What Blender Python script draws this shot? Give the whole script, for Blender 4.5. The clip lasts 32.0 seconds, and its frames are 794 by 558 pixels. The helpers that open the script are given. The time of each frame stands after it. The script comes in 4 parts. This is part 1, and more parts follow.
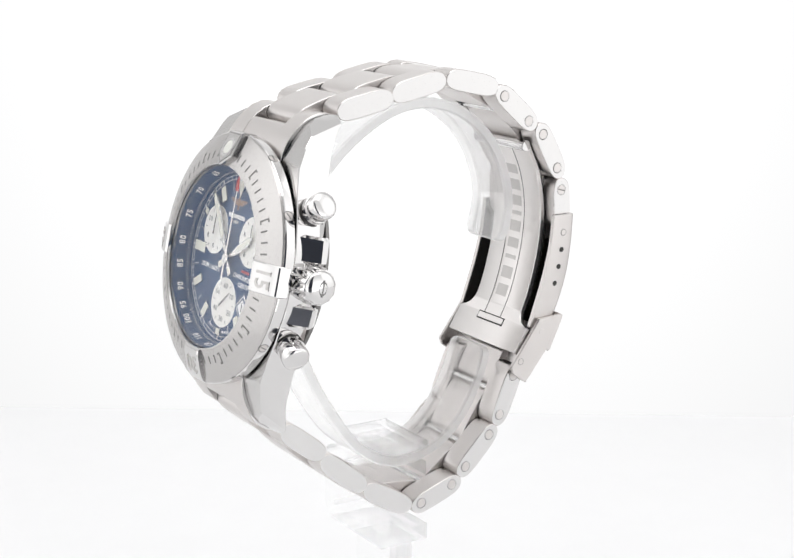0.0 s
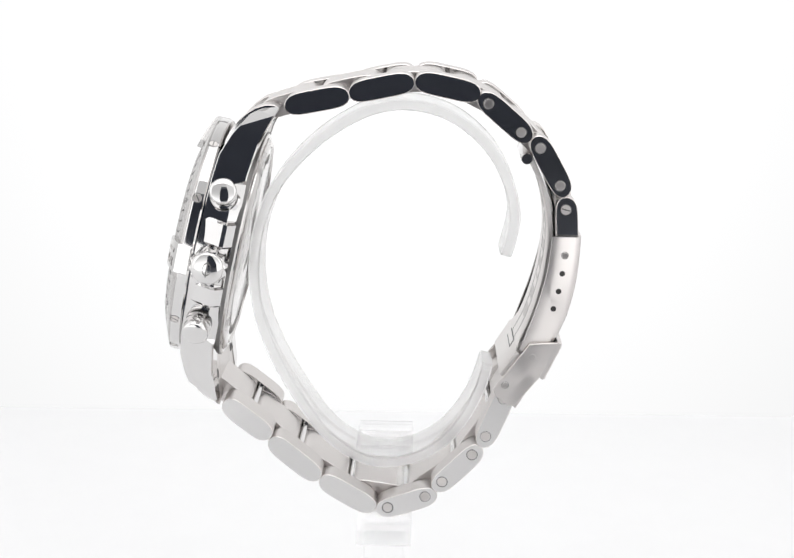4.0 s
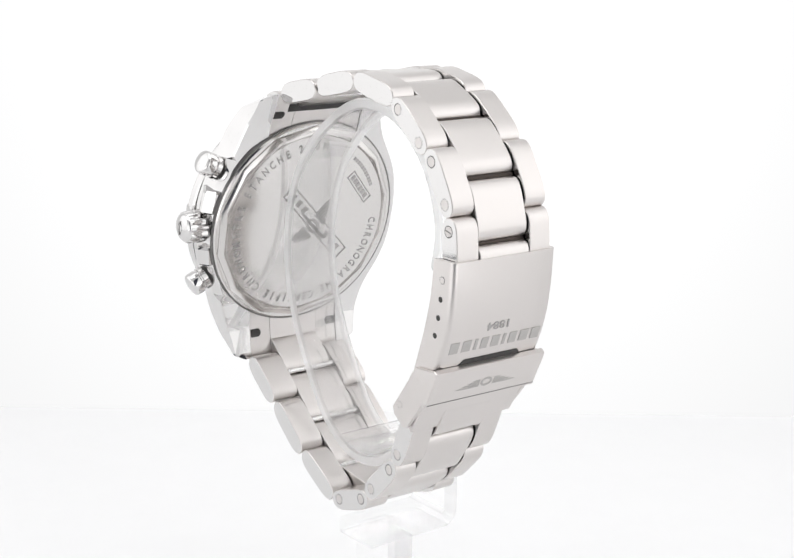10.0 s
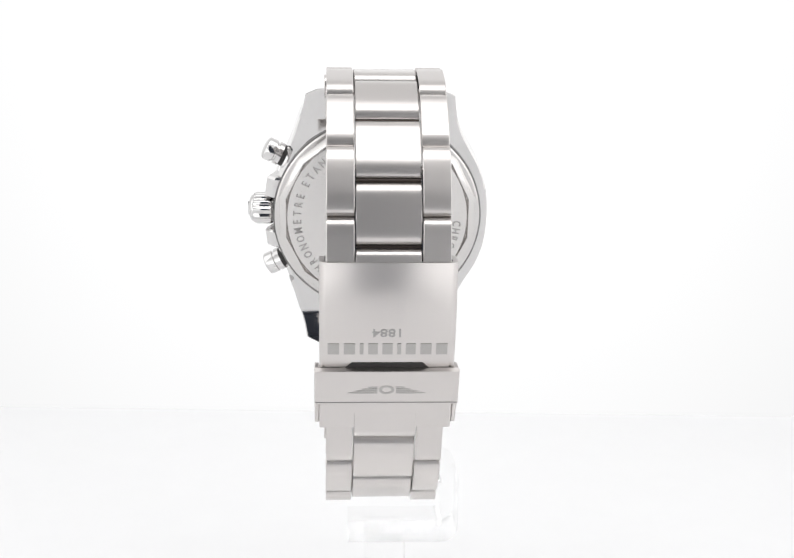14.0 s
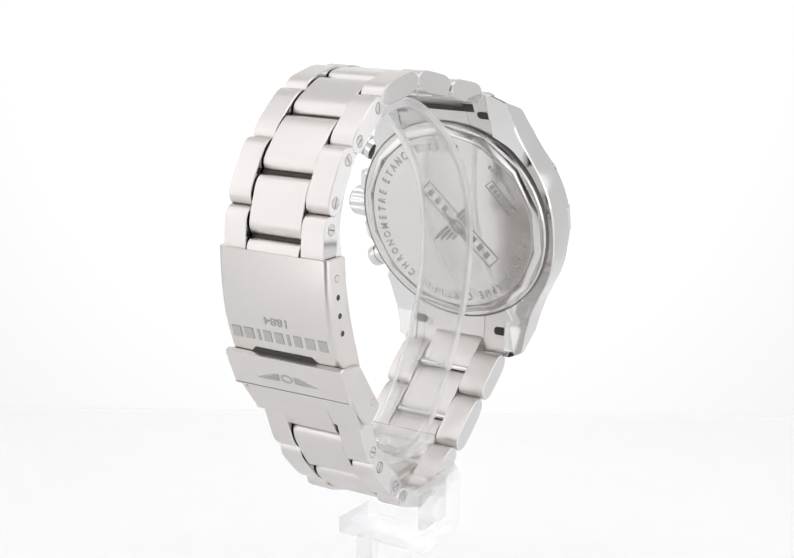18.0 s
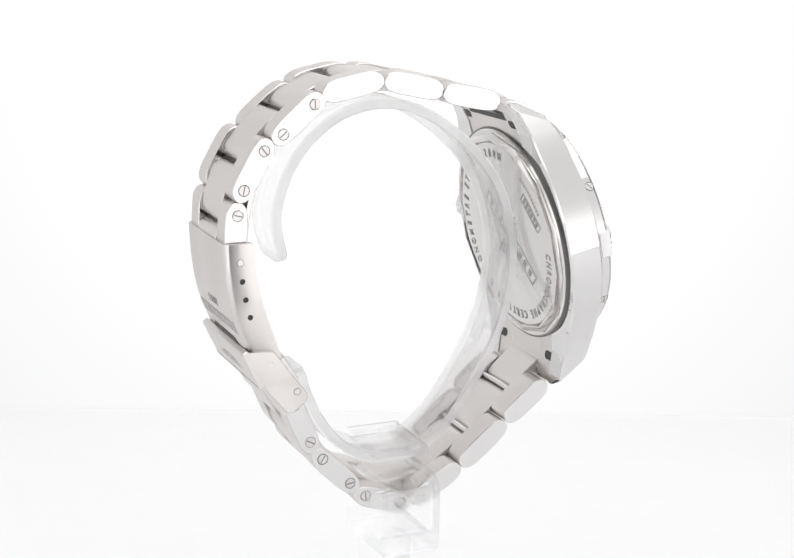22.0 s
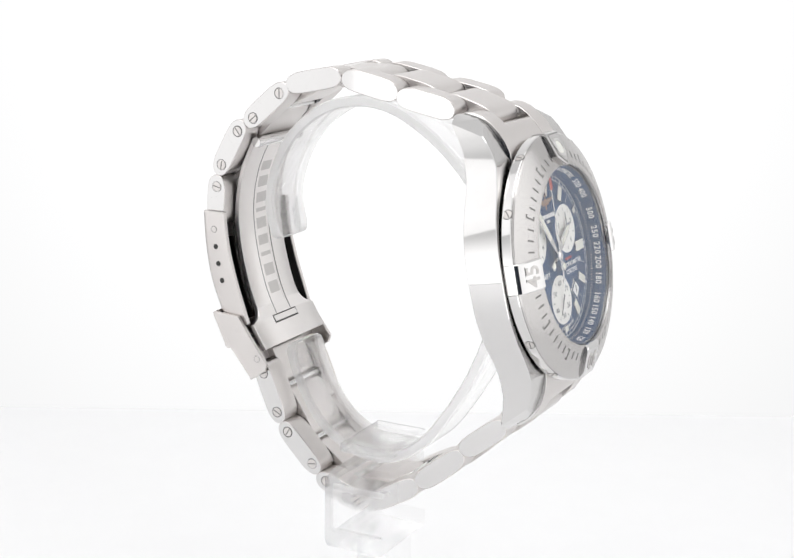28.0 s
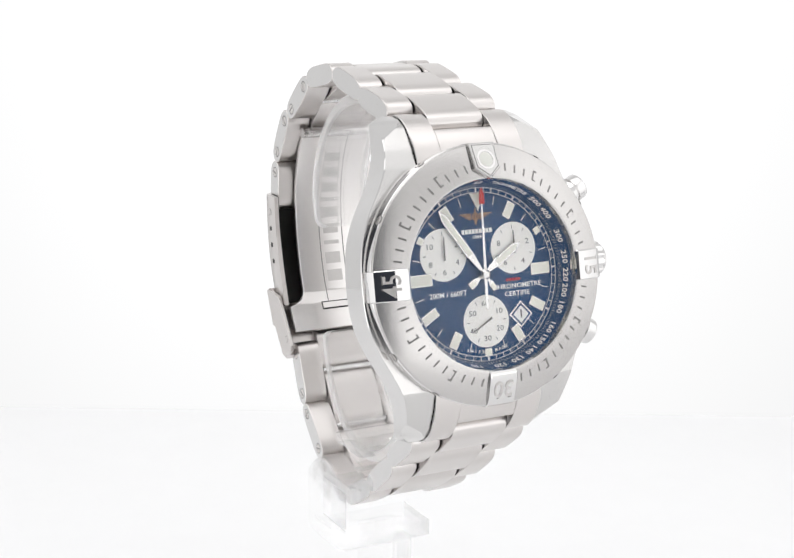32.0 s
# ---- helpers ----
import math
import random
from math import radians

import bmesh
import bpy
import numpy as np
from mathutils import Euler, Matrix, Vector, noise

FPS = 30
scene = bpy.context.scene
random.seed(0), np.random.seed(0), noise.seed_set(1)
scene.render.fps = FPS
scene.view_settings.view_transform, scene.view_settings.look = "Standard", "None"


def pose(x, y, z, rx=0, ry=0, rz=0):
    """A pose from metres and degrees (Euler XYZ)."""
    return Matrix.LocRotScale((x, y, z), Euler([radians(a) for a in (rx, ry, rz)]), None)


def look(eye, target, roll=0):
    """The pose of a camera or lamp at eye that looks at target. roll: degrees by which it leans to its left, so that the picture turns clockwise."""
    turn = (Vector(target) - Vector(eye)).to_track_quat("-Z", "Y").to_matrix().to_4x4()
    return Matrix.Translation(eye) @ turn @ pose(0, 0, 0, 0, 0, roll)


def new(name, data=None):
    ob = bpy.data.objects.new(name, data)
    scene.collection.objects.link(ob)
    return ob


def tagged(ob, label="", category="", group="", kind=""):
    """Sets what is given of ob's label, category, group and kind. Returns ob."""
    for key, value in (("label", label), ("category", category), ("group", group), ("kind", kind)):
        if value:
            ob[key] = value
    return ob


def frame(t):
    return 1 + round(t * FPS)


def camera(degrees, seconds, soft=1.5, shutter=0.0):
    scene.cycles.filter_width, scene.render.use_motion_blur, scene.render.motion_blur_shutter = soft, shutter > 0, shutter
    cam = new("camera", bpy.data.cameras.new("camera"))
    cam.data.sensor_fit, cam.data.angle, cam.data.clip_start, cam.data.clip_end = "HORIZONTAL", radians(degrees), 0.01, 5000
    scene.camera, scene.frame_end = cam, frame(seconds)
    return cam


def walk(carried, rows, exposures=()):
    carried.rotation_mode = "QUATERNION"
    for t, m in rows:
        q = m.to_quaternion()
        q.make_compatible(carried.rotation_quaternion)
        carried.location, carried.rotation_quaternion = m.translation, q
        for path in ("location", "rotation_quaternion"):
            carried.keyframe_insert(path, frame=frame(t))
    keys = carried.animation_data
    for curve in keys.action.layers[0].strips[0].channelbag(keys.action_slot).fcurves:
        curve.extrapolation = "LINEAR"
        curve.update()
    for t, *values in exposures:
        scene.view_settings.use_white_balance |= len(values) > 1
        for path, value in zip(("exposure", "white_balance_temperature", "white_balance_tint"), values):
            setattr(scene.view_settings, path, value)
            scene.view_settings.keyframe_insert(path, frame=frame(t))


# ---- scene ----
# camera: stands still before a turning display
U = 0.00096            # metres in one unit of the watch plan
LIFT = 90 * U          # plan height zero above the table
EYE = (2.02 * U, -289.69 * U, 74.58 * U + LIFT)
cam = camera(29.914, 32.0, 1.5)
AIM = (EYE[0], EYE[1] + math.cos(radians(-13.704)), EYE[2] + math.sin(radians(-13.704)))
walk(cam, [(0.0, look(EYE, AIM, 0.708)), (32.0, look(EYE, AIM, 0.708))])

# turn of the display, degrees at seconds
TURN = [(0, -56.69), (3, -82.52), (6, -108.35), (9, -134.16), (12, -159.99), (14, -177.21), (17, -203.05),
        (20, -228.89), (23, -254.75), (25, -272.0), (28, -297.9), (30, -315.18), (32, -332.46)]

# ---- light: a white tent with an open front ----
world = bpy.data.worlds.new("studio")
scene.world = world
world.use_nodes = True
world.node_tree.nodes["Background"].inputs[0].default_value = (0.11, 0.115, 0.13, 1)
world.node_tree.nodes["Background"].inputs[1].default_value = 1.0


# ---- materials ----
def mat_base(name, color, rough, metal=0.0):
    m = bpy.data.materials.new(name)
    m.use_nodes = True
    b = m.node_tree.nodes["Principled BSDF"]
    b.inputs["Base Color"].default_value = (*color, 1)
    b.inputs["Roughness"].default_value = rough
    b.inputs["Metallic"].default_value = metal
    return m, m.node_tree, b


def add(nt, kind, **values):
    n = nt.nodes.new(kind)
    for k, val in values.items():
        n.inputs[k].default_value = val
    return n


def varied(m, nt, b, color, spread, stretch, scale, rough=None, rough_spread=0.0, bump=0.0):
    """Colour, gloss and fine relief that vary at two scales."""
    co = nt.nodes.new("ShaderNodeTexCoord")
    mp = nt.nodes.new("ShaderNodeMapping")
    mp.inputs["Scale"].default_value = stretch
    nt.links.new(co.outputs["Object"], mp.inputs["Vector"])
    fine = add(nt, "ShaderNodeTexNoise", Scale=scale, Detail=4.0)
    nt.links.new(mp.outputs["Vector"], fine.inputs["Vector"])
    wide = add(nt, "ShaderNodeTexNoise", Scale=90.0, Detail=2.0)
    nt.links.new(co.outputs["Object"], wide.inputs["Vector"])
    mix = nt.nodes.new("ShaderNodeMath")
    mix.operation = "ADD"
    nt.links.new(fine.outputs["Fac"], mix.inputs[0])
    nt.links.new(wide.outputs["Fac"], mix.inputs[1])
    ramp = nt.nodes.new("ShaderNodeMapRange")
    ramp.inputs["From Min"].default_value, ramp.inputs["From Max"].default_value = 0.6, 1.4
    nt.links.new(mix.outputs[0], ramp.inputs["Value"])
    mc = nt.nodes.new("ShaderNodeMix")
    mc.data_type = "RGBA"
    mc.inputs[6].default_value = (*[c * (1 - spread) for c in color], 1)
    mc.inputs[7].default_value = (*[min(1, c * (1 + spread)) for c in color], 1)
    nt.links.new(ramp.outputs[0], mc.inputs[0])
    nt.links.new(mc.outputs[2], b.inputs["Base Color"])
    if rough is not None:
        rr = nt.nodes.new("ShaderNodeMapRange")
        rr.inputs["From Min"].default_value, rr.inputs["From Max"].default_value = 0.3, 0.7
        rr.inputs["To Min"].default_value, rr.inputs["To Max"].default_value = rough - rough_spread, rough + rough_spread
        nt.links.new(fine.outputs["Fac"], rr.inputs["Value"])
        nt.links.new(rr.outputs[0], b.inputs["Roughness"])
    if bump:
        bp = nt.nodes.new("ShaderNodeBump")
        bp.inputs["Strength"].default_value = bump
        bp.inputs["Distance"].default_value = 0.00002
        nt.links.new(fine.outputs["Fac"], bp.inputs["Height"])
        nt.links.new(bp.outputs[0], b.inputs["Normal"])
    return m


def metal(name, color, rough, spread, stretch, scale, bump, grain=0.0, axis="X"):
    """Steel; with grain it is brushed: along the bracelet (axis X), or round the dial (axis Z)."""
    m, nt, b = mat_base(name, color, rough, 1.0)
    if grain:
        tangent = nt.nodes.new("ShaderNodeTangent")
        tangent.direction_type, tangent.axis = "RADIAL", axis
        nt.links.new(tangent.outputs[0], b.inputs["Tangent"])
        b.inputs["Anisotropic"].default_value = grain
        b.inputs["Anisotropic Rotation"].default_value = 0.25
    return varied(m, nt, b, color, spread, stretch, scale, rough, rough * 0.015, bump)


def plain(name, color, rough, spread=0.06, bump=0.0, scale=1500.0):
    m, nt, b = mat_base(name, color, rough)
    return varied(m, nt, b, color, spread, (1, 1, 1), scale, rough, rough * 0.15, bump)


BRUSHED = metal("brushed_steel", (0.638, 0.609, 0.594), 0.28, 0.008, (9, 0.4, 0.4), 700, 0.0, 0.7)
RING = metal("turned_steel", (0.506, 0.491, 0.482), 0.23, 0.018, (1, 1, 1), 900, 0.0, 0.75, "Z")
POLISHED = metal("polished_steel", (0.67, 0.66, 0.655), 0.05, 0.012, (1, 1, 1), 700, 0.0)
SATIN = metal("satin_steel", (0.573, 0.562, 0.554), 0.21, 0.018, (1, 1, 9), 800, 0.0)
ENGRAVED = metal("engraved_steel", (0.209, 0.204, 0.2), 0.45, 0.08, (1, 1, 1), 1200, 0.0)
BACK = metal("case_back_steel", (0.655, 0.638, 0.626), 0.14, 0.02, (1, 1, 1), 900, 0.0)
BLADE_STEEL = metal("satin_blade_steel", (0.752, 0.728, 0.714), 0.4, 0.02, (1, 1, 1), 900, 0.0)
FAINT = metal("etched_steel", (0.405, 0.396, 0.388), 0.5, 0.05, (1, 1, 1), 1200, 0.0)
ETCHED = metal("lightly_etched_steel", (0.47, 0.457, 0.446), 0.5, 0.05, (1, 1, 1), 1200, 0.0)
PALE_ETCH = metal("pale_etched_steel", (0.555, 0.538, 0.526), 0.5, 0.05, (1, 1, 1), 1200, 0.0)
# near-black steel that paints the shade between the links
JOINT_SHADE = metal("joint_shade_steel", (0.06, 0.05, 0.045), 0.45, 0.1, (1, 1, 1), 900, 0.0)
# near-black tone that paints the shade of holes, slots and the clasp's inside
DARK = plain("painted_recess_dark", (0.02, 0.018, 0.017), 0.5)
BLUE = plain("blue_dial_lacquer", (0.012, 0.058, 0.165), 0.34, 0.08)
BLUE.node_tree.nodes["Principled BSDF"].inputs["Specular IOR Level"].default_value = 0.22
WHITE_PRINT = plain("white_print", (0.9, 0.9, 0.9), 0.5, 0.03)
SILVER = plain("silver_white_subdial", (0.94, 0.925, 0.89), 0.35, 0.03, 0.05)
LUME = plain("cream_lume", (0.87, 0.86, 0.78), 0.5, 0.04)
PEARL = plain("grey_pearl", (0.6, 0.6, 0.56), 0.4, 0.04)
RED = plain("red_lacquer", (0.55, 0.02, 0.02), 0.35, 0.05)
BRONZE = plain("bronze_print", (0.35, 0.2, 0.12), 0.35, 0.08)
BLACK_PRINT = plain("black_print", (0.05, 0.05, 0.055), 0.5, 0.05)
GREY_PRINT = plain("grey_print", (0.14, 0.14, 0.15), 0.5, 0.05)
FLOOR_WHITE = plain("white_table", (0.762, 0.762, 0.767), 0.5, 0.01, 0.0, 40)
TABLE = plain("grey_table_top", (0.2, 0.21, 0.24), 0.4, 0.4, 0.0, 9)
ROOM = plain("dark_room", (0.09, 0.1, 0.13), 0.8, 0.1, 0.0, 6)


def clear(name, ior, rough, tint=(1, 1, 1), coat=0.0):
    m, nt, b = mat_base(name, tint, rough)
    b.inputs["IOR"].default_value = ior
    b.inputs["Transmission Weight"].default_value = 1.0
    b.inputs["Coat Weight"].default_value = coat
    b.inputs["Coat IOR"].default_value = 1.6
    return m


def acrylic(name, ior, rough, veil, clear_part):
    """Clear plastic that bends light, under a milky film that paints in its whitish sheen."""
    m, nt, b = mat_base(name, (1, 1, 1), rough)
    b.inputs["IOR"].default_value = ior
    b.inputs["Transmission Weight"].default_value = 1.0
    straight = add(nt, "ShaderNodeBsdfTransparent", Color=(1, 1, 1, 1))
    film = add(nt, "ShaderNodeBsdfTranslucent", Color=(1, 1, 1, 1))
    co = nt.nodes.new("ShaderNodeTexCoord")
    no = add(nt, "ShaderNodeTexNoise", Scale=70.0, Detail=2.0)
    nt.links.new(co.outputs["Object"], no.inputs["Vector"])
    rg = nt.nodes.new("ShaderNodeMapRange")
    rg.inputs["To Min"].default_value, rg.inputs["To Max"].default_value = veil * 0.7, veil * 1.3
    nt.links.new(no.outputs["Fac"], rg.inputs["Value"])
    half, veiled = nt.nodes.new("ShaderNodeMixShader"), nt.nodes.new("ShaderNodeMixShader")
    half.inputs[0].default_value = clear_part
    nt.links.new(b.outputs[0], half.inputs[1])
    nt.links.new(straight.outputs[0], half.inputs[2])
    nt.links.new(rg.outputs[0], veiled.inputs[0])
    nt.links.new(half.outputs[0], veiled.inputs[1])
    nt.links.new(film.outputs[0], veiled.inputs[2])
    nt.links.new(veiled.outputs[0], nt.nodes["Material Output"].inputs[0])
    return m


ACRYLIC = acrylic("clear_acrylic", 1.22, 0.0, 0.11, 0.76)
ACRYLIC_BLOCK = acrylic("clear_acrylic_block", 1.22, 0.0, 0.03, 0.6)
# milkier mix paints in the bright lines along the cuff and bracket edges
ACRYLIC_EDGE = acrylic("edge_glow_acrylic", 1.15, 0.02, 0.5, 0.55)
SAPPHIRE = clear("sapphire_glass", 1.3, 0.0)


def glow_cloth(name, low, high, spot, reach):
    """Glowing cloth without a lamp: glow painted brightest at the spot, falling off over the reach (x, y, z)."""
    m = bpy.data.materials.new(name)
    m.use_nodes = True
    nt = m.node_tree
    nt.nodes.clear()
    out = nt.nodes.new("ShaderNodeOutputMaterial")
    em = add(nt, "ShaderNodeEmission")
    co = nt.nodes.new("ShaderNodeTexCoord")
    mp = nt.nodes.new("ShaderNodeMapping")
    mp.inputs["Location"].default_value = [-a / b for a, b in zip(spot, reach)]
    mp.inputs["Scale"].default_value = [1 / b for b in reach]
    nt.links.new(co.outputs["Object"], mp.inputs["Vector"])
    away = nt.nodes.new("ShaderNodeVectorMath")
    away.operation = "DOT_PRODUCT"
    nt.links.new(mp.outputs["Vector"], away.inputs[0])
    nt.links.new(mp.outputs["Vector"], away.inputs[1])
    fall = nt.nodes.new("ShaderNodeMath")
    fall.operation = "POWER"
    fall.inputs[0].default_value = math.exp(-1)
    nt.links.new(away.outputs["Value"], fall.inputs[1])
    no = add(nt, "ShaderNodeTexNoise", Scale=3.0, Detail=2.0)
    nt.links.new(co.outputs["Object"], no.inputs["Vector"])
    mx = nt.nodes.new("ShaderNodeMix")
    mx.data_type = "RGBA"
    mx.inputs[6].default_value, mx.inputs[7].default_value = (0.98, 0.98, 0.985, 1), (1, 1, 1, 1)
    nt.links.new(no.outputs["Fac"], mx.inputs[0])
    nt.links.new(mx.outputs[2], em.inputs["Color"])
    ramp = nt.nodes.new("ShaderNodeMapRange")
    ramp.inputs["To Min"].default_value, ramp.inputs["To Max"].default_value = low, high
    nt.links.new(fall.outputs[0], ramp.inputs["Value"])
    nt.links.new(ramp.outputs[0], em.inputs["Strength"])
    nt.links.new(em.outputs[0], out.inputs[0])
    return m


# bright spots painted into the glow shape the steel's reflections and the backdrop
TENT_WEST = glow_cloth("glowing_west_cloth", 1.2, 1.8, (-0.42, -0.06, 0.3), (1, 0.22, 0.24))
TENT_EAST = glow_cloth("glowing_east_cloth", 1.2, 1.8, (0.42, -0.06, 0.3), (1, 0.22, 0.24))
TENT_ROOF = glow_cloth("glowing_roof_cloth", 1.15, 3.4, (0.0, -0.15, 0.62), (0.3, 0.2, 1))
TENT_BACK = glow_cloth("glowing_back_cloth", 0.81, 1.1, (0.0, 0.186, 0.13), (0.2, 1, 0.21))
TENT_FRONT = glow_cloth("glowing_front_cloth", 0.74, 1.95, (0.0, -0.27, 0.04), (1, 1, 0.15))
TENT_FRONT_EAST = glow_cloth("glowing_front_east_cloth", 1.0, 2.0, (0.0, -0.27, 0.04), (1, 1, 0.15))


# ---- mesh helpers (plan units, scaled by U when linked) ----
def loft(bm, rings, caps=True, closed=True):
    vs = [[bm.verts.new(p) for p in r] for r in rings]
    n = len(vs[0])
    for a, b in zip(vs, vs[1:]):
        for i in range(n if closed else n - 1):
            j = (i + 1) % n
            bm.faces.new((a[i], a[j], b[j], b[i]))
    if caps:
        bm.faces.new(vs[0][::-1])
        bm.faces.new(vs[-1])
    return vs


def inset(poly, d):
    """A convex outline moved inwards by d."""
    n, out = len(poly), []
    area = sum(poly[i][0] * poly[(i + 1) % n][1] - poly[(i + 1) % n][0] * poly[i][1] for i in range(n))
    s = 1 if area > 0 else -1
    for i in range(n):
        a, b, c = Vector(poly[i - 1]), Vector(poly[i]), Vector(poly[(i + 1) % n])
        e, f = (b - a).normalized(), (c - b).normalized()
        m = Vector((-e.y - f.y, e.x + f.x)) * s
        m = m.normalized() if m.length > 1e-6 else Vector((0, 0))
        out.append(tuple(b + m * d))
    return out


def prism(bm, outline, a, b, bevel, place):
    """An outline (p, q) drawn out from a to b with bevelled rims; place(p, q, r) gives the point."""
    small = inset(outline, bevel)
    rings = [(small, a), (outline, a + bevel), (outline, b - bevel), (small, b)]
    loft(bm, [[place(p, q, r) for p, q in o] for o, r in rings])


def box(bm, a, b, bevel=0.15, place=lambda p, q, r: (p, q, r)):
    prism(bm, [(a[0], a[1]), (b[0], a[1]), (b[0], b[1]), (a[0], b[1])], a[2], b[2], bevel, place)


def spin(bm, profile, segs, place=lambda p, q, r: (p, q, r), closed=False):
    """A profile (radius, height) turned about the third axis."""
    rings = [[place(r * math.cos(2 * math.pi * i / segs), r * math.sin(2 * math.pi * i / segs), h) for i in range(segs)]
             for r, h in profile]
    if closed:
        rings.append(rings[0])
    vs = loft(bm, rings, caps=not closed)
    if closed:
        bmesh.ops.remove_doubles(bm, verts=bm.verts, dist=1e-5)
    return vs


def smooth_path(points, steps, loop=False):
    """Points on a smooth curve through a few given ones."""
    out, n = [], len(points)
    for i in range(n if loop else n - 1):
        p = [Vector(points[(i + k) % n] if loop else points[min(max(i + k, 0), n - 1)]) for k in (-1, 0, 1, 2)]
        for s in range(steps):
            t = s / steps
            out.append(0.5 * ((2 * p[1]) + (p[2] - p[0]) * t + (2 * p[0] - 5 * p[1] + 4 * p[2] - p[3]) * t * t
                              + (3 * p[1] - p[0] - 3 * p[2] + p[3]) * t ** 3))
    if not loop:
        out.append(Vector(points[-1]))
    return out


def part(name, bm, material, parent, label="", smooth=35, scale=U):
    bmesh.ops.scale(bm, vec=(scale,) * 3, verts=bm.verts)
    bmesh.ops.recalc_face_normals(bm, faces=bm.faces)
    me = bpy.data.meshes.new(name)
    bm.to_mesh(me)
    bm.free()
    for m in material if isinstance(material, (list, tuple)) else (material,):
        me.materials.append(m)
    if smooth:
        me.polygons.foreach_set("use_smooth", [True] * len(me.polygons))
        me.set_sharp_from_angle(angle=radians(smooth))
    ob = new(name, me)
    ob.parent = parent
    if label:
        ob["label"] = label
    return ob


def root(name, label, category):
    ob = new(name)
    ob.empty_display_size = 0.01
    ob.location = (0, 0, LIFT)
    return tagged(ob, label, category)


# ---- the tent ----
def panel(name, corners, material, thick, out, label, kind="structure"):
    bm = bmesh.new()
    o = Vector(out) * thick
    loft(bm, [[Vector(c) for c in corners], [Vector(c) + o for c in corners]])
    ob = part(name, bm, material, None, label, 0, 1.0)
    return tagged(ob, label, "wall", "", kind)


W, B, T, FR = 0.42, 0.186, 0.62, -0.27
bm = bmesh.new()
loft(bm, [[(x, y, 0.0) for x in np.linspace(-W, W, 13)] for y in (FR, -0.1, 0.05, B + 0.008)], False, False)
tagged(part("floor", bm, FLOOR_WHITE, None, "matt white sheet under the light tent", 0, 1.0), "", "floor", "", "structure")
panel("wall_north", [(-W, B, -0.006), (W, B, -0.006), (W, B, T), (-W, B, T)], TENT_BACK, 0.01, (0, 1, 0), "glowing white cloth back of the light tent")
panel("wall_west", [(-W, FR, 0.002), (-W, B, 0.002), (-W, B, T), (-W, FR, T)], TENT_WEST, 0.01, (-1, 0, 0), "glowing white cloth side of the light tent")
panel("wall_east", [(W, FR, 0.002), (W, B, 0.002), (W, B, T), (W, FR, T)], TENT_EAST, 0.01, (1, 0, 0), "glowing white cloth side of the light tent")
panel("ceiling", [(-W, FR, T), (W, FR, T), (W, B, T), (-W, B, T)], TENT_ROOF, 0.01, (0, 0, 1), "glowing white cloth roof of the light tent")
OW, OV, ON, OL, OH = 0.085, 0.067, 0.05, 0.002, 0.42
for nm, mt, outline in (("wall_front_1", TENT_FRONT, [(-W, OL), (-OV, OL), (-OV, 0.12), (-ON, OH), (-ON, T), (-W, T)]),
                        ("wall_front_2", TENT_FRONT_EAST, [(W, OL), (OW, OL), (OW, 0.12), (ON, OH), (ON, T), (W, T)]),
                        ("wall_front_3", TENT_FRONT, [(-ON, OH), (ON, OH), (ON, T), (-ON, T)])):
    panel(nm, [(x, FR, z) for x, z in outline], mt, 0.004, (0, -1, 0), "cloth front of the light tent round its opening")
# the table top and the dark room before the opening
panel("table_top", [(-0.8, -0.9, -0.002), (0.8, -0.9, -0.002), (0.8, FR - 0.004, -0.002), (-0.8, FR - 0.004, -0.002)], TABLE, 0.02, (0, 0, -1), "dark grey table top before the light tent")
panel("wall_south", [(-0.8, -0.9, -0.1), (0.8, -0.9, -0.1), (0.8, -0.9, 1.0), (-0.8, -0.9, 1.0)], ROOM, 0.02, (0, -1, 0), "dark wall of the unlit room")

# ---- the watch ----
watch = root("wristwatch", "stainless steel chronograph wristwatch with blue dial on clear cuff", "watch")
XM = 1.2               # middle of the bracelet
TILT = radians(11.8)
CV, CN = Vector((0, math.sin(TILT), math.cos(TILT))), Vector((0, -math.cos(TILT), math.sin(TILT)))
C0 = Vector((1.1, -39.6, 13.4))


def on_case(u, v, n):
    return C0 + Vector((u, 0, 0)) + CV * v + CN * n


def yz(p, q, r):
    return (r, p, q)


def link_outline(a, b, thick, arch, steps=14):
    """Side view of a link between two tips: nearly flat inside, arched like a lens outside, with round ends."""
    a, b = Vector(a), Vector(b)
    mid, d = (a + b) / 2, (b - a) / 2
    o = Vector((-d.y, d.x)).normalized()     # outwards when the chain runs clockwise seen from the crown side
    h, out = thick / 2, []
    for k in range(steps):
        an = math.pi * k / steps
        c = math.cos(an)
        out.append(mid + d * c + o * (h + arch) * (1 - abs(c) ** 4.5) ** 0.5)
    for k in range(steps):
        an = math.pi * k / steps
        c = -math.cos(an)
        out.append(mid + d * c - o * h * (1 - abs(c) ** 5) ** 0.5)
    return [tuple(p) for p in out]


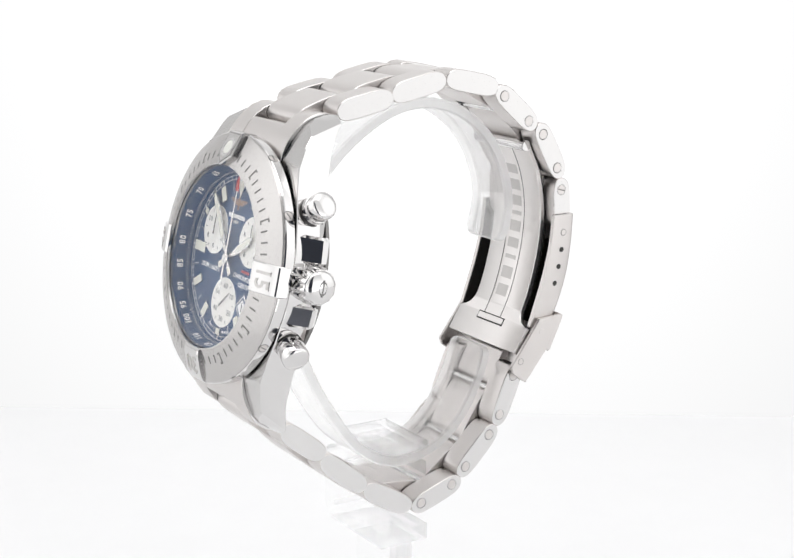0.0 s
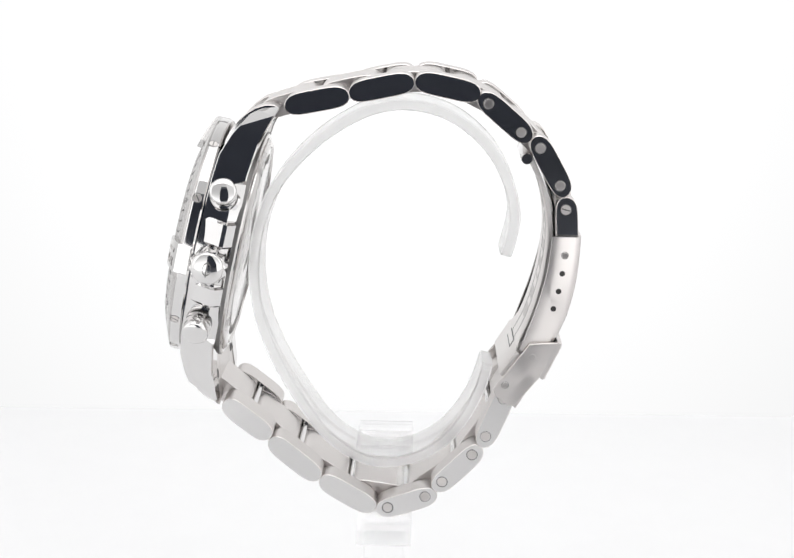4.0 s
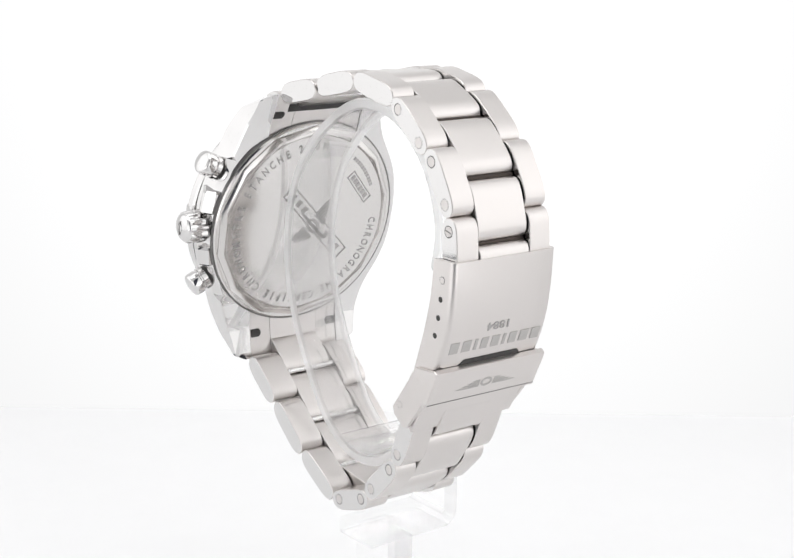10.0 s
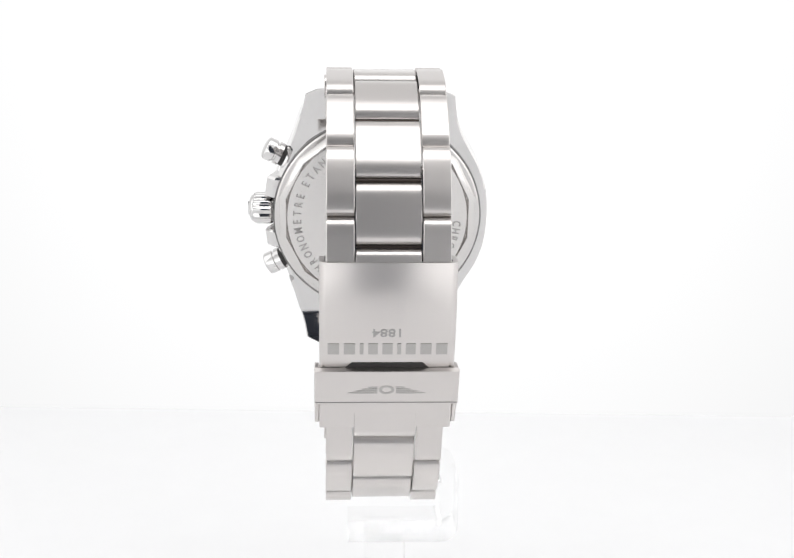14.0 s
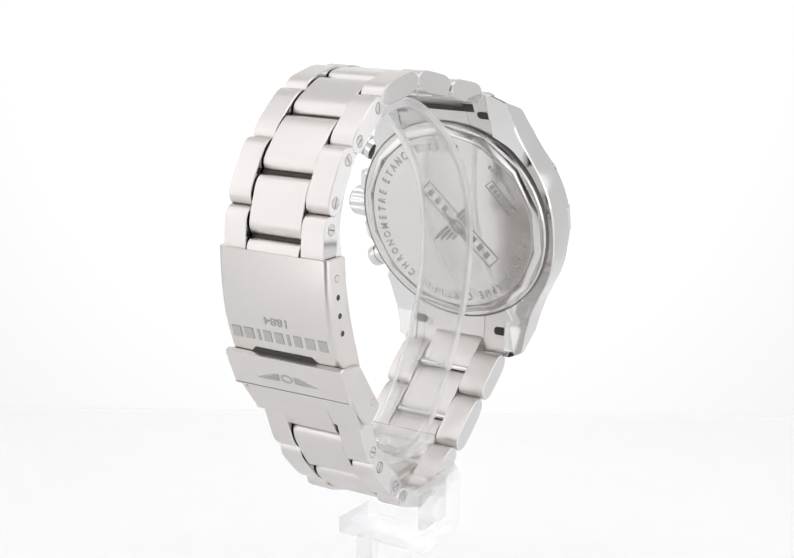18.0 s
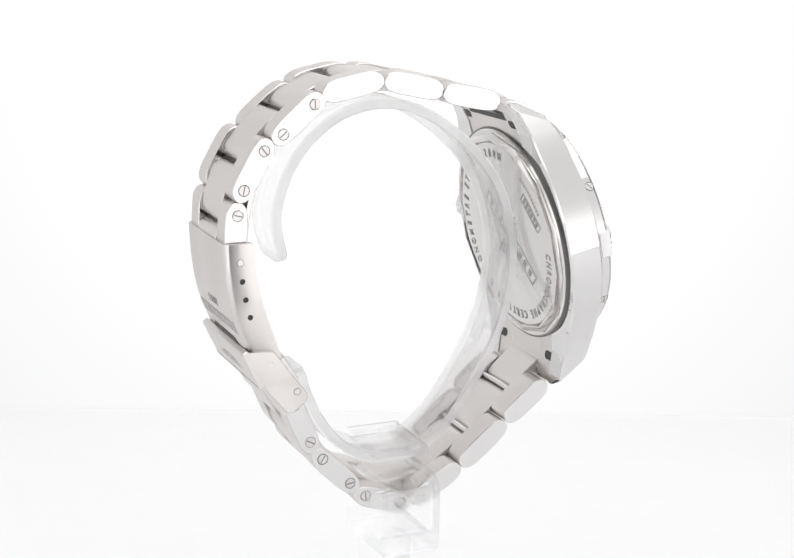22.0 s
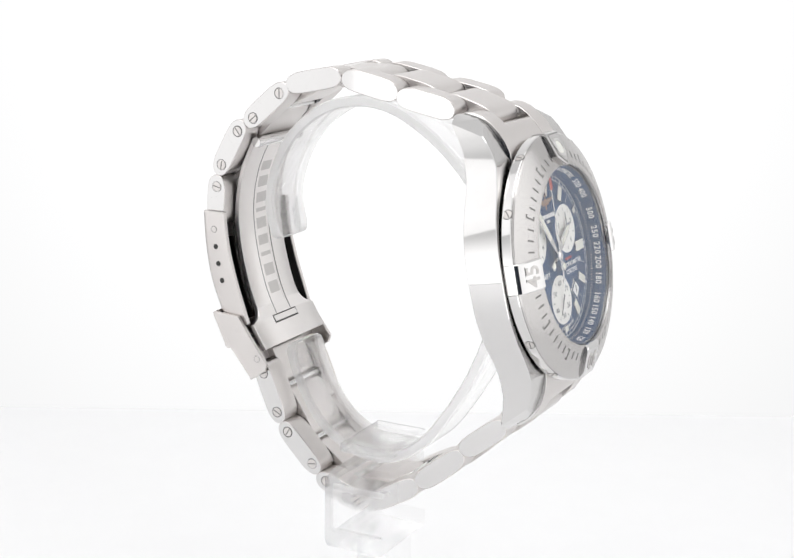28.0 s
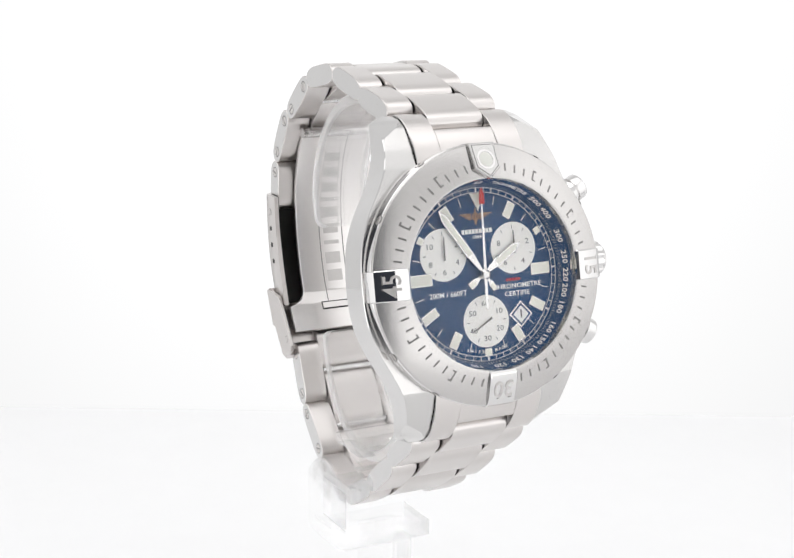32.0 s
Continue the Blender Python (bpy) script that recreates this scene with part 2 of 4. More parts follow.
# tips of the outer links (along the bracelet, seen from the crown side), from the upper lug round to the lower lug
LINKS = [((-19.0, 39.7), (-7.2, 42.0), 0), ((-7.0, 42.2), (4.9, 44.7), 0), ((5.3, 44.9), (17.3, 42.4), 0),
         ((17.3, 42.3), (26.9, 34.1), 1), ((27.8, 34.6), (34.0, 23.6), 1), ((34.0, 23.2), (34.6, 13.0), 2),
         ((24.2, -14.8), (19.2, -26.8), 1), ((19.1, -27.0), (10.1, -36.0), 1), ((10.5, -36.9), (-1.2, -40.8), 1),
         ((-1.6, -40.4), (-12.4, -34.2), 0), ((-12.6, -33.9), (-22.3, -26.0), 0), ((-22.3, -25.2), (-31.2, -18.2), 0)]
HALF, INNER = 11.0, 5.9
WIDE = {0: 11.4, 10: 11.4, 11: 12.0}       # the links next to the lugs are a little wider




def share(name, mesh, parent, m, label=""):
    """One more object on a mesh that is already made."""
    ob = new(name, mesh)
    ob.parent = parent
    ob.matrix_basis = m
    if label:
        ob["label"] = label
    return ob


def at(x, y, z, ry=0.0, rz=0.0, rx=0.0):
    return pose(x * U, y * U, z * U, rx, ry, rz)


def screw_mesh(name, radius, slotted):
    """A screw head seen along z; a dark ring paints its gap's shade, a dark bar its slot."""
    bm = bmesh.new()
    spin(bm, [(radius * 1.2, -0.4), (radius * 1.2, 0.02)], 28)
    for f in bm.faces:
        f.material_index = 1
    n = len(bm.faces)
    spin(bm, [(radius, -0.3), (radius, 0.05), (radius * 0.93, 0.09)], 28)
    if slotted:
        k = len(bm.faces)
        box(bm, (-radius * 0.9, -radius * 0.13, 0.05), (radius * 0.9, radius * 0.13, 0.1), 0.01)
        for f in list(bm.faces)[k:]:
            f.material_index = 1
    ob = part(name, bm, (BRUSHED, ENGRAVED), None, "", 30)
    me = ob.data
    bpy.data.objects.remove(ob)
    return me


PIN, SLOT, BEZEL_SCREW, TINY = (screw_mesh("pin", 0.95, False), screw_mesh("screw", 0.95, True),
                                screw_mesh("bezel_screw", 0.8, True), screw_mesh("tiny_pin", 0.6, False))


def build_links():
    for k, (a, b, holes) in enumerate(LINKS):
        for side in (-1, 1):
            bm = bmesh.new()
            x0, x1 = sorted((XM + side * (INNER + 0.12), XM + side * WIDE.get(k, HALF)))
            along = (Vector(b) - Vector(a)).normalized() * 0.22
            prism(bm, link_outline(Vector(a) - along, Vector(b) + along, 3.9, 0.35), x0, x1, 0.14, yz)
            bm.normal_update()
            for f in bm.faces:
                f.material_index = int(abs(f.normal.x) > 0.9)
            lk = part("outer_link", bm, (BRUSHED, POLISHED), watch)
            if holes:
                d = (Vector(b) - Vector(a)).normalized()
                ends = [Vector(a) + d * 2.25] + ([Vector(b) - d * 2.25] if holes == 1 else [])
                for e in ends:
                    slotted = side < 0 or holes == 2
                    turn = 20 + 37 * k + 50 * (e is ends[0])
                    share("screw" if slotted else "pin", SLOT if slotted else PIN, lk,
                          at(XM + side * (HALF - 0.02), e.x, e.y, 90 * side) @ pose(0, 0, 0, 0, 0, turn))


build_links()


def on_yz(v, n):
    q = on_case(0, v, n)
    return Vector((q.y, q.z))


def mid_links():
    tips = LINKS
    centres = [(Vector(a) + Vector(b)) / 2 for a, b, _ in tips]
    pairs = [(on_yz(26.5, -10.0), centres[0])] + [(centres[k], centres[k + 1]) for k in range(len(tips) - 1) if k != 5]
    pairs += [(Vector((34.4, 18.2)), Vector((34.2, 9.5))), (Vector((26.8, -11.5)), centres[6]), (centres[-1], on_yz(-26.5, -10.0))]
    for p, q in pairs:
        e = (q - p).normalized()
        o = Vector((-e.y, e.x)) * 0.45
        bm = bmesh.new()
        prism(bm, link_outline(p + e * 0.2 + o, q - e * 0.2 + o, 3.6, 0.35), XM - INNER + 0.13, XM + INNER - 0.13, 0.12, yz)
        part("middle_link", bm, BRUSHED, watch)


mid_links()


def joint_tone_bars():
    """Added joint bars: dark ones paint the gaps' shade, bright ones their white gleam."""
    mids = [(Vector(a) + Vector(b)) / 2 for a, b, _ in LINKS]
    for k, m in enumerate(mids):
        d = (Vector(LINKS[k][1]) - Vector(LINKS[k][0])).normalized()
        o = Vector((-d.y, d.x)) * 0.1
        for c, r0, material in ((m + o, 0.75, JOINT_SHADE), (m - o * 9, 0.6, POLISHED)):
            bm = bmesh.new()
            spin(bm, [(r0, -INNER + 0.15), (r0, INNER - 0.15)], 16, lambda p, q, r: (XM + r, c.x + p, c.y + q))
            part("joint_tone_bar", bm, material, watch)


joint_tone_bars()


# ---- case ----
def table(xs, ys, x):
    """A smooth curve through a few given values."""
    m = np.gradient(np.array(ys, float), np.array(xs, float))
    i = min(max(int(np.searchsorted(xs, x)) - 1, 0), len(xs) - 2)
    h = xs[i + 1] - xs[i]
    t = min(max((x - xs[i]) / h, 0.0), 1.0)
    return float((2 * t ** 3 - 3 * t * t + 1) * ys[i] + (t ** 3 - 2 * t * t + t) * h * m[i] + (3 * t * t - 2 * t ** 3) * ys[i + 1] + (t ** 3 - t * t) * h * m[i + 1])


def line(xs, ys, x):
    return float(np.interp(x, xs, ys))


def half_width(v, crown_side=False):
    if crown_side:
        return table((0, 5, 10, 15, 18, 21, 25, 29), (22.9, 22.5, 21.2, 19.4, 18.3, 17.4, 16.1, 15.3), abs(v))
    return table((0, 4, 8, 12, 16, 19, 22, 25, 29), (24.0, 23.8, 23.1, 21.6, 19.4, 17.9, 16.9, 16.3, 15.8), abs(v))


def top_n(v):
    return line((0, 15.4, 19.7, 23.4, 25.2, 27.1, 28.7, 29.8), (-4.4, -4.6, -4.95, -6.3, -7.3, -8.5, -10.4, -13.5), abs(v))


def low_n(v):
    return line((0, 8, 16.9, 22.9, 28.2, 29.8), (-11.2, -11.2, -11.0, -11.7, -13.4, -13.9), abs(v))


def build_case():
    bm = bmesh.new()
    stations = list(np.linspace(0, 19.4, 24)) + [19.6] + list(np.linspace(20.2, 25.0, 8)) + list(np.linspace(25.4, 29.7, 15))
    stations = [-v for v in stations[:0:-1]] + stations
    for su in (1, -1):
        rings = []
        for v in stations:
            a = abs(v)
            w, t, b, i = half_width(v, su > 0), top_n(v), low_n(v), 0.0 if a < 19.5 else 11.2
            # a slanting facet cuts the outer corner of each lug
            cut = lambda n: 16.4 - (a - 25.2 - 0.5 * (-7.5 - n)) / 0.395
            ut = max(i + 0.02, min(w - 0.14, cut(t)))
            ub = max(i + 0.04, min(w, cut(b + 0.1)))
            nw = max(b + 0.2, min(t - 0.14, -7.5 - (a - 25.2 - 0.395 * (16.4 - ub)) / 0.5))
            rr = math.sqrt(18.2 ** 2 - a * a) if a < 18.2 else i      # seat of the dial
            q = [(i, -5.8 if a < 18.2 else t), (rr, -5.8 if a < 18.2 else t), (rr, t), (ut, t), (ub, nw), (ub, min(nw - 0.05, b + 0.25)), (max(i + 0.02, ub - 0.3), b), (i, b)]
            if su > 0 and a < 16:               # the crown side is cut back below the crown
                q[5], q[6] = (ub, b + 2.0), (ub - 1.2, b)
            rings.append([on_case(su * u, v, n) for u, n in q])
        first = len(bm.faces)
        loft(bm, rings)
        for k, f in enumerate(list(bm.faces)[first:]):
            f.material_index = int(k % 8 == 2 and k < 8 * (len(rings) - 1))
    body = part("case", bm, (POLISHED, SATIN), watch, "polished steel case with four lugs", 22)
    # guards beside the crown
    for v0, v1 in ((3.7, 8.6), (-7.8, -3.7)):
        bm = bmesh.new()
        out = [(18.0, -4.7), (22.3, -4.7), (24.7, -8.8), (24.7, -9.6), (23.0, -11.0), (18.0, -11.0)]
        prism(bm, out, v0, v1, 0.45, lambda p, q, r: on_case(p - 0.06 * abs(r) ** 1.6 * 0.5, r, q))
        part("crown_guard", bm, POLISHED, body, "", 24)
    return body


case = build_case()


def end_link(s):
    top = [(18.6, -4.7), (21.5, -4.95), (23.4, -5.5), (25.2, -6.4), (27.0, -7.7), (28.5, -9.2), (29.5, -11.0), (29.8, -12.4), (29.6, -13.7), (28.2, -13.2), (22.9, -11.5), (18.6, -11.0)]
    bm = bmesh.new()
    step = [(18.6, -4.85), (21.5, -5.1), (23.4, -5.65), (25.2, -6.55), (26.25, -7.2), (26.45, -7.5), (26.5, -11.7), (28.9, -12.6), (28.2, -13.2), (22.9, -11.5), (18.6, -11.0)]
    prism(bm, [(s * v, n) for v, n in step], -5.9, 5.9, 0.05, lambda p, q, r: on_case(r, p, q))
    ob = part("end_link", bm, BRUSHED, watch, "brushed steel end link between the lugs")
    for u in (-1, 1):
        bm = bmesh.new()
        prism(bm, [(s * v, n) for v, n in top], *sorted((u * 5.95, u * 11.05)), 0.12, lambda p, q, r: on_case(r, p, q))
        bm.normal_update()
        for f in bm.faces:
            f.material_index = int(abs(f.normal.x) > 0.9)
        part("end_link_side", bm, (BRUSHED, POLISHED), ob)
    # dark blocks laid on the end link paint the shade of its slots and gap
    for u in (-1, 1):
        bm = bmesh.new()
        out = [(u * 10.9, s * 23.8), (u * 8.9, s * 23.8), (u * 8.4, s * 24.3), (u * 8.4, s * 25.0), (u * 8.9, s * 25.5), (u * 10.9, s * 25.5)]
        prism(bm, out, -12.14, -11.6, 0.02, lambda p, q, r: on_case(p, q, r - 0.32 * (abs(q) - 24.65)))
        part("spring_bar_slot", bm, DARK, ob)
    bm = bmesh.new()
    v0, v1, u1 = (25.3, 27.2, 7.9) if s > 0 else (-27.5, -26.9, 5.7)
    box(bm, (-u1, v0, -12.14), (u1, v1, -11.6), 0.03, lambda p, q, r: on_case(p, q, r - 0.32 * (abs(q) - 24.65)))
    part("slot", bm, DARK, ob)
    return ob


end_link(1)
end_link(-1)

# ---- case back ----
def ring_bm(profile, segs=96, turn=0.0):
    bm = bmesh.new()
    c, t = math.cos(turn), math.sin(turn)
    spin(bm, profile, segs, lambda p, q, r: on_case(p * c - q * t, p * t + q * c, r))
    return bm


back = part("case_back", ring_bm([(22.3, -10.8), (22.3, -11.7), (22.0, -12.0), (20.4, -12.0), (19.9, -11.95), (19.5, -12.52), (19.2, -12.57), (0.01, -12.6)], 96), BACK, watch,
            "steel case back engraved with round lettering", 20)
# dark ring added for the shade of the gap round the back
part("groove", ring_bm([(22.2, -11.0), (22.62, -11.0), (22.62, -11.64), (22.2, -11.66)], 96), ENGRAVED, back)
part("facet_ring", ring_bm([(21.9, -11.2), (21.7, -12.2), (20.9, -12.75), (20.3, -12.8), (19.9, -11.6)], 14, 0.22), BACK, back, "", 32)

GLYPHS = {}


def glyph(text, size, depth, bold):
    key = (text, size, depth, bold)
    if key not in GLYPHS:
        cu = bpy.data.curves.new("text", "FONT")
        cu.body, cu.size, cu.extrude, cu.resolution_u = text, size, depth / 2, 2
        cu.align_x, cu.align_y, cu.offset = "CENTER", "CENTER", bold * size
        ob = bpy.data.objects.new("text", cu)
        scene.collection.objects.link(ob)
        GLYPHS[key] = bpy.data.meshes.new_from_object(ob.evaluated_get(bpy.context.evaluated_depsgraph_get()))
        bpy.data.objects.remove(ob)
        bpy.data.curves.remove(cu)
    return GLYPHS[key]


CASE_M = Matrix(((1, 0, 0, C0.x), (0, CV.y, CN.y, C0.y), (0, CV.z, CN.z, C0.z), (0, 0, 0, 1)))
FLIP = Matrix.Rotation(math.pi, 4, "Y")       # onto the back


def lettering(bm, text, m, size, depth=0.06, wide=1.0, bold=0.012):
    me = glyph(text, size, depth, bold).copy()
    me.transform(m @ Matrix.Diagonal((wide, 1, 1, 1)))
    bm.from_mesh(me)
    bpy.data.meshes.remove(me)


def arc_lettering(bm, text, frame_m, radius, start, step, size, height, depth=0.06, wide=1.0, inward=False):
    """Letters along a circle, clockwise from start (degrees from the top), tops outwards."""
    for i, ch in enumerate(text):
        if ch != " ":
            a = radians(start + step * i)
            m = frame_m @ Matrix.Translation((radius * math.sin(a), radius * math.cos(a), height)) @ Matrix.Rotation(-a + (math.pi if inward else 0), 4, "Z")
            lettering(bm, ch, m, size, depth, wide)


bm = bmesh.new()
BACK_M = CASE_M @ FLIP
arc_lettering(bm, "CHRONOMETRE", BACK_M, 17.3, 220, 6.7, 2.55, 12.62, 0.08, 0.75)
arc_lettering(bm, "ETANCHE", BACK_M, 17.3, 297, 6.7, 2.55, 12.62, 0.08, 0.75)
arc_lettering(bm, "200M", BACK_M, 17.3, 348, 6.9, 2.55, 12.62, 0.08, 0.75)
arc_lettering(bm, "CHRONOGRAPHE", BACK_M, 17.3, 94, 5.9, 2.55, 12.62, 0.08, 0.75)
arc_lettering(bm, "CERTIFIE", BACK_M, 17.3, 169, 5.7, 2.55, 12.62, 0.08, 0.75)
part("back_lettering", bm, FAINT, back, "", 0)
bm = bmesh.new()
for k in range(11):
    m = BACK_M @ Matrix.Rotation(radians(-(38 + 2.7 * k)), 4, "Z")
    box(bm, (-0.27, 16.9, 12.57), (0.27, 17.7, 12.63), 0.01, lambda p, q, r: m @ Vector((p, q, r)))
part("small_print", bm, FAINT, back, "", 0)


def frame_bm(bm, cx, cy, w, h, turn, height, line=0.3):
    m = BACK_M @ Matrix.Translation((cx, cy, height)) @ Matrix.Rotation(turn, 4, "Z")
    pl = lambda p, q, r: m @ Vector((p, q, r))
    for a, b in (((-w, -h), (w, -h + line)), ((-w, h - line), (w, h)), ((-w, -h + line), (-w + line, h - line)), ((w - line, -h + line), (w, h - line))):
        box(bm, (a[0], a[1], -0.05), (b[0], b[1], 0.05), 0.01, pl)
    return pl


# maker's plate on the back as plain bars, with the winged mark
bm = bmesh.new()
pl = frame_bm(bm, 2.2, -0.2, 11.2, 1.75, radians(-46), 12.62)
for i in range(9):
    if i not in (3, 4, 5):
        box(bm, (-9.7 + i * 2.25, -0.8, -0.05), (-8.6 + i * 2.25, 0.8, 0.05), 0.01, pl)
part("maker_plate", bm, FAINT, back, "", 0)
bm = bmesh.new()
pl = frame_bm(bm, 12.7, 7.0, 4.1, 1.15, radians(-50), 12.62, 0.22)
for i in range(6):
    box(bm, (-3.3 + i * 1.13, -0.6, -0.05), (-2.5 + i * 1.13, 0.6, 0.05), 0.01, pl)
part("reference_plate", bm, FAINT, back, "", 0)


def wings(bm, m, size, tall=1.0, anchor=False):
    """A winged round mark as plain shapes."""
    pl = lambda p, q, r: m @ Vector((p * size, q * size * tall, r))
    spin(bm, [(0.2, 0.0), (0.2, 0.05), (0.12, 0.05), (0.12, 0.0)], 20, pl, True)
    for s in (-1, 1):
        for k in range(4):
            y, x1 = 0.13 - 0.085 * k, 1.0 - 0.17 * k
            out = [(s * 0.24, y - 0.025), (s * 0.24, y + 0.035), (s * x1 * 0.6, y + 0.05), (s * x1 * 0.88, y + 0.035),
                   (s * x1, y), (s * x1 * 0.85, y - 0.02), (s * x1 * 0.6, y - 0.025)]
            loft(bm, [[pl(p, q, 0.0) for p, q in out], [pl(p, q, 0.05) for p, q in out]])
    if anchor:
        loft(bm, [[pl(p, q, h) for p, q in ((-0.04, 0.42), (0.04, 0.42), (0.06, -0.4), (-0.06, -0.4))] for h in (0.0, 0.05)])


bm = bmesh.new()
wings(bm, BACK_M @ Matrix.Translation((1.6, -0.8, 12.6)) @ Matrix.Rotation(radians(44), 4, "Z"), 7.0, 1.5, True)
part("winged_mark", bm, FAINT, back, "", 0)

# ---- bezel ----
CASE_U = Matrix.Translation(C0 * U) @ CASE_M.to_3x3().to_4x4()
bm = bmesh.new()
spin(bm, [(17.2, -4.2), (23.2, -4.3), (23.45, -4.0), (23.45, -2.4), (23.3, -2.2), (22.3, -1.9), (17.4, -1.6), (17.25, -2.4)], 120, on_case, True)
bezel = part("bezel", bm, POLISHED, watch, "polished steel rotating bezel with raised rider tabs", 24)
bm = bmesh.new()
spin(bm, [(17.15, -1.8), (23.2, -2.3), (23.3, -2.05), (23.1, -1.78), (22.4, -1.5), (17.5, 0.26), (17.2, 0.26), (17.15, -0.6)], 120, closed=True)
part("bezel_face", bm, RING, bezel, "brushed sloping ring with minute marks", 30).matrix_basis = CASE_U
bm = bmesh.new()
spin(bm, [(17.25, -1.0), (17.23, 0.2), (17.05, 0.2), (16.85, -0.75), (16.9, -1.2)], 120, on_case, True)
part("inner_rim", bm, SATIN, bezel, "", 30)


def bezel_point(p, q, r):
    """q out along the radius, r above the sloping face."""
    return (p, q, -1.5 + (22.4 - q) * 0.36 + r)


def mark_mesh(name, five):
    bm = bmesh.new()
    box(bm, (-0.16, 18.5, -0.1), (0.16, 19.9 if not five else 20.5, 0.035), 0.01, bezel_point)
    if five:
        box(bm, (0.16, 20.2, -0.1), (0.62, 20.5, 0.035), 0.01, bezel_point)
        box(bm, (0.16, 18.5, -0.1), (0.62, 18.75, 0.035), 0.01, bezel_point)
    ob = part(name, bm, ENGRAVED, None, "", 0)
    me = ob.data
    bpy.data.objects.remove(ob)
    return me


MARK, MARK5 = mark_mesh("minute_mark", False), mark_mesh("five_minute_mark", True)
for i in range(60):
    if i % 15 in (0, 1, 14):
        continue
    five = i % 5 == 0
    share("five_minute_mark" if five else "minute_mark", MARK5 if five else MARK, bezel, CASE_U @ Matrix.Rotation(radians(-6 * i), 4, "Z"))
for k, a in enumerate((30, 61, 122, 148, 212, 238, 299, 330)):
    d = radians(a)
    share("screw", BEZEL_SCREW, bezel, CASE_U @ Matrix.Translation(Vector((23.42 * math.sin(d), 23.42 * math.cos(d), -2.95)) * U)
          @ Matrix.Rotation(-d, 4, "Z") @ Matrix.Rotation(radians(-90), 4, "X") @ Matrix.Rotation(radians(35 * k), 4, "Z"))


def rider_tab(turn, text):
    m = CASE_M @ Matrix.Rotation(radians(-turn), 4, "Z")
    pl = lambda p, q, r: m @ Vector((p, q, r))
    bm = bmesh.new()
    w = 2.75
    if text:
        side = [(16.8, -1.6), (23.4, -4.1), (23.55, -3.8), (23.5, -2.3), (23.1, -1.35), (21.9, -0.6), (18.4, 0.66), (17.4, 0.75), (17.0, 0.4)]
        prism(bm, side, -w, w, 0.2, lambda p, q, r: pl(r, p, q))
    else:
        out = [(-2.6, 23.4), (-2.6, 18.9), (0, 16.9), (2.6, 18.9), (2.6, 23.4)]
        rings = []
        for d, h in ((0.0, -3.9), (0.0, 0.0), (0.25, 0.25)):
            rings.append([pl(p, q, h if h < -3 else h - (q - 20) * 0.4) for p, q in inset(out, d)])
        loft(bm, rings)
    tab = part("rider_tab", bm, POLISHED if text else SATIN, bezel, "raised steel tab with figures" if text else "raised steel tab with a round luminous dot", 24)
    if not text:
        for name, d, h, mt in (("groove", 0.45, 0.27, ENGRAVED), ("tab_face", 0.65, 0.3, SATIN)):
            bm = bmesh.new()
            loft(bm, [[pl(p, q, z - (q - 20) * 0.4) for p, q in inset(out, d)] for z in (0.1, h)])
            part(name, bm, mt, bezel, "", 0)
    bm = bmesh.new()
    if text:
        lettering(bm, text, m @ Matrix.Translation((0, 20.15, -0.04)) @ Matrix.Rotation(-0.345, 4, "X"), 4.75, 0.12, 0.91, 0.04)
        part("figure_outline", bm, ENGRAVED, bezel, "", 0)
        bm = bmesh.new()
        lettering(bm, text, m @ Matrix.Translation((0, 20.15, 0.02)) @ Matrix.Rotation(-0.345, 4, "X"), 4.6, 0.2, 0.9, 0.01)
        part("figures", bm, PALE_ETCH, bezel, "", 0)
    else:
        spin(bm, [(1.35, -0.6), (1.35, 0.05), (1.15, 0.12)], 32, lambda p, q, r: pl(p, q + 20.4, r + 0.06 - q * 0.4))
        part("dot", bm, PEARL, bezel)
        bm = bmesh.new()
        spin(bm, [(1.75, -0.4), (1.75, 0.12), (1.4, 0.12), (1.4, -0.4)], 32, lambda p, q, r: pl(p, q + 20.4, r + 0.06 - q * 0.4), True)
        part("dot_ring", bm, POLISHED, bezel)


for turn, text in ((0, ""), (90, "15"), (180, "30"), (270, "45")):
    rider_tab(turn, text)

# ---- crystal, flange, dial ----
crystal = part("crystal", ring_bm([(16.9, -0.8), (16.95, -0.35), (16.9, -0.2)]), SAPPHIRE, watch, "clear sapphire crystal", 0)
crystal.visible_shadow = False
bm = bmesh.new()
spin(bm, [(17.2, -1.2), (17.0, -1.2), (16.9, -1.3), (15.75, -4.35), (15.75, -5.2), (17.0, -5.2), (17.15, -4.0)], 120, on_case, True)
flange = part("flange", bm, BLUE, watch, "blue sloping ring printed with a tachymeter scale", 30)
dial = part("dial", ring_bm([(15.9, -5.3), (15.9, -4.65), (15.88, -4.64)]), BLUE, watch, "deep blue lacquered dial")

DIAL_M = CASE_M @ Matrix.Translation((0, 0, -0.9))
SLOPE = math.atan2(3.05, 1.15)


def flange_m(angle, r):
    h = -4.35 + (r - 15.75) * 3.05 / 1.15 + 0.06
    return CASE_M @ Matrix.Rotation(radians(-angle), 4, "Z") @ Matrix.Translation((0, r, h)) @ Matrix.Rotation(SLOPE, 4, "X")


bm = bmesh.new()
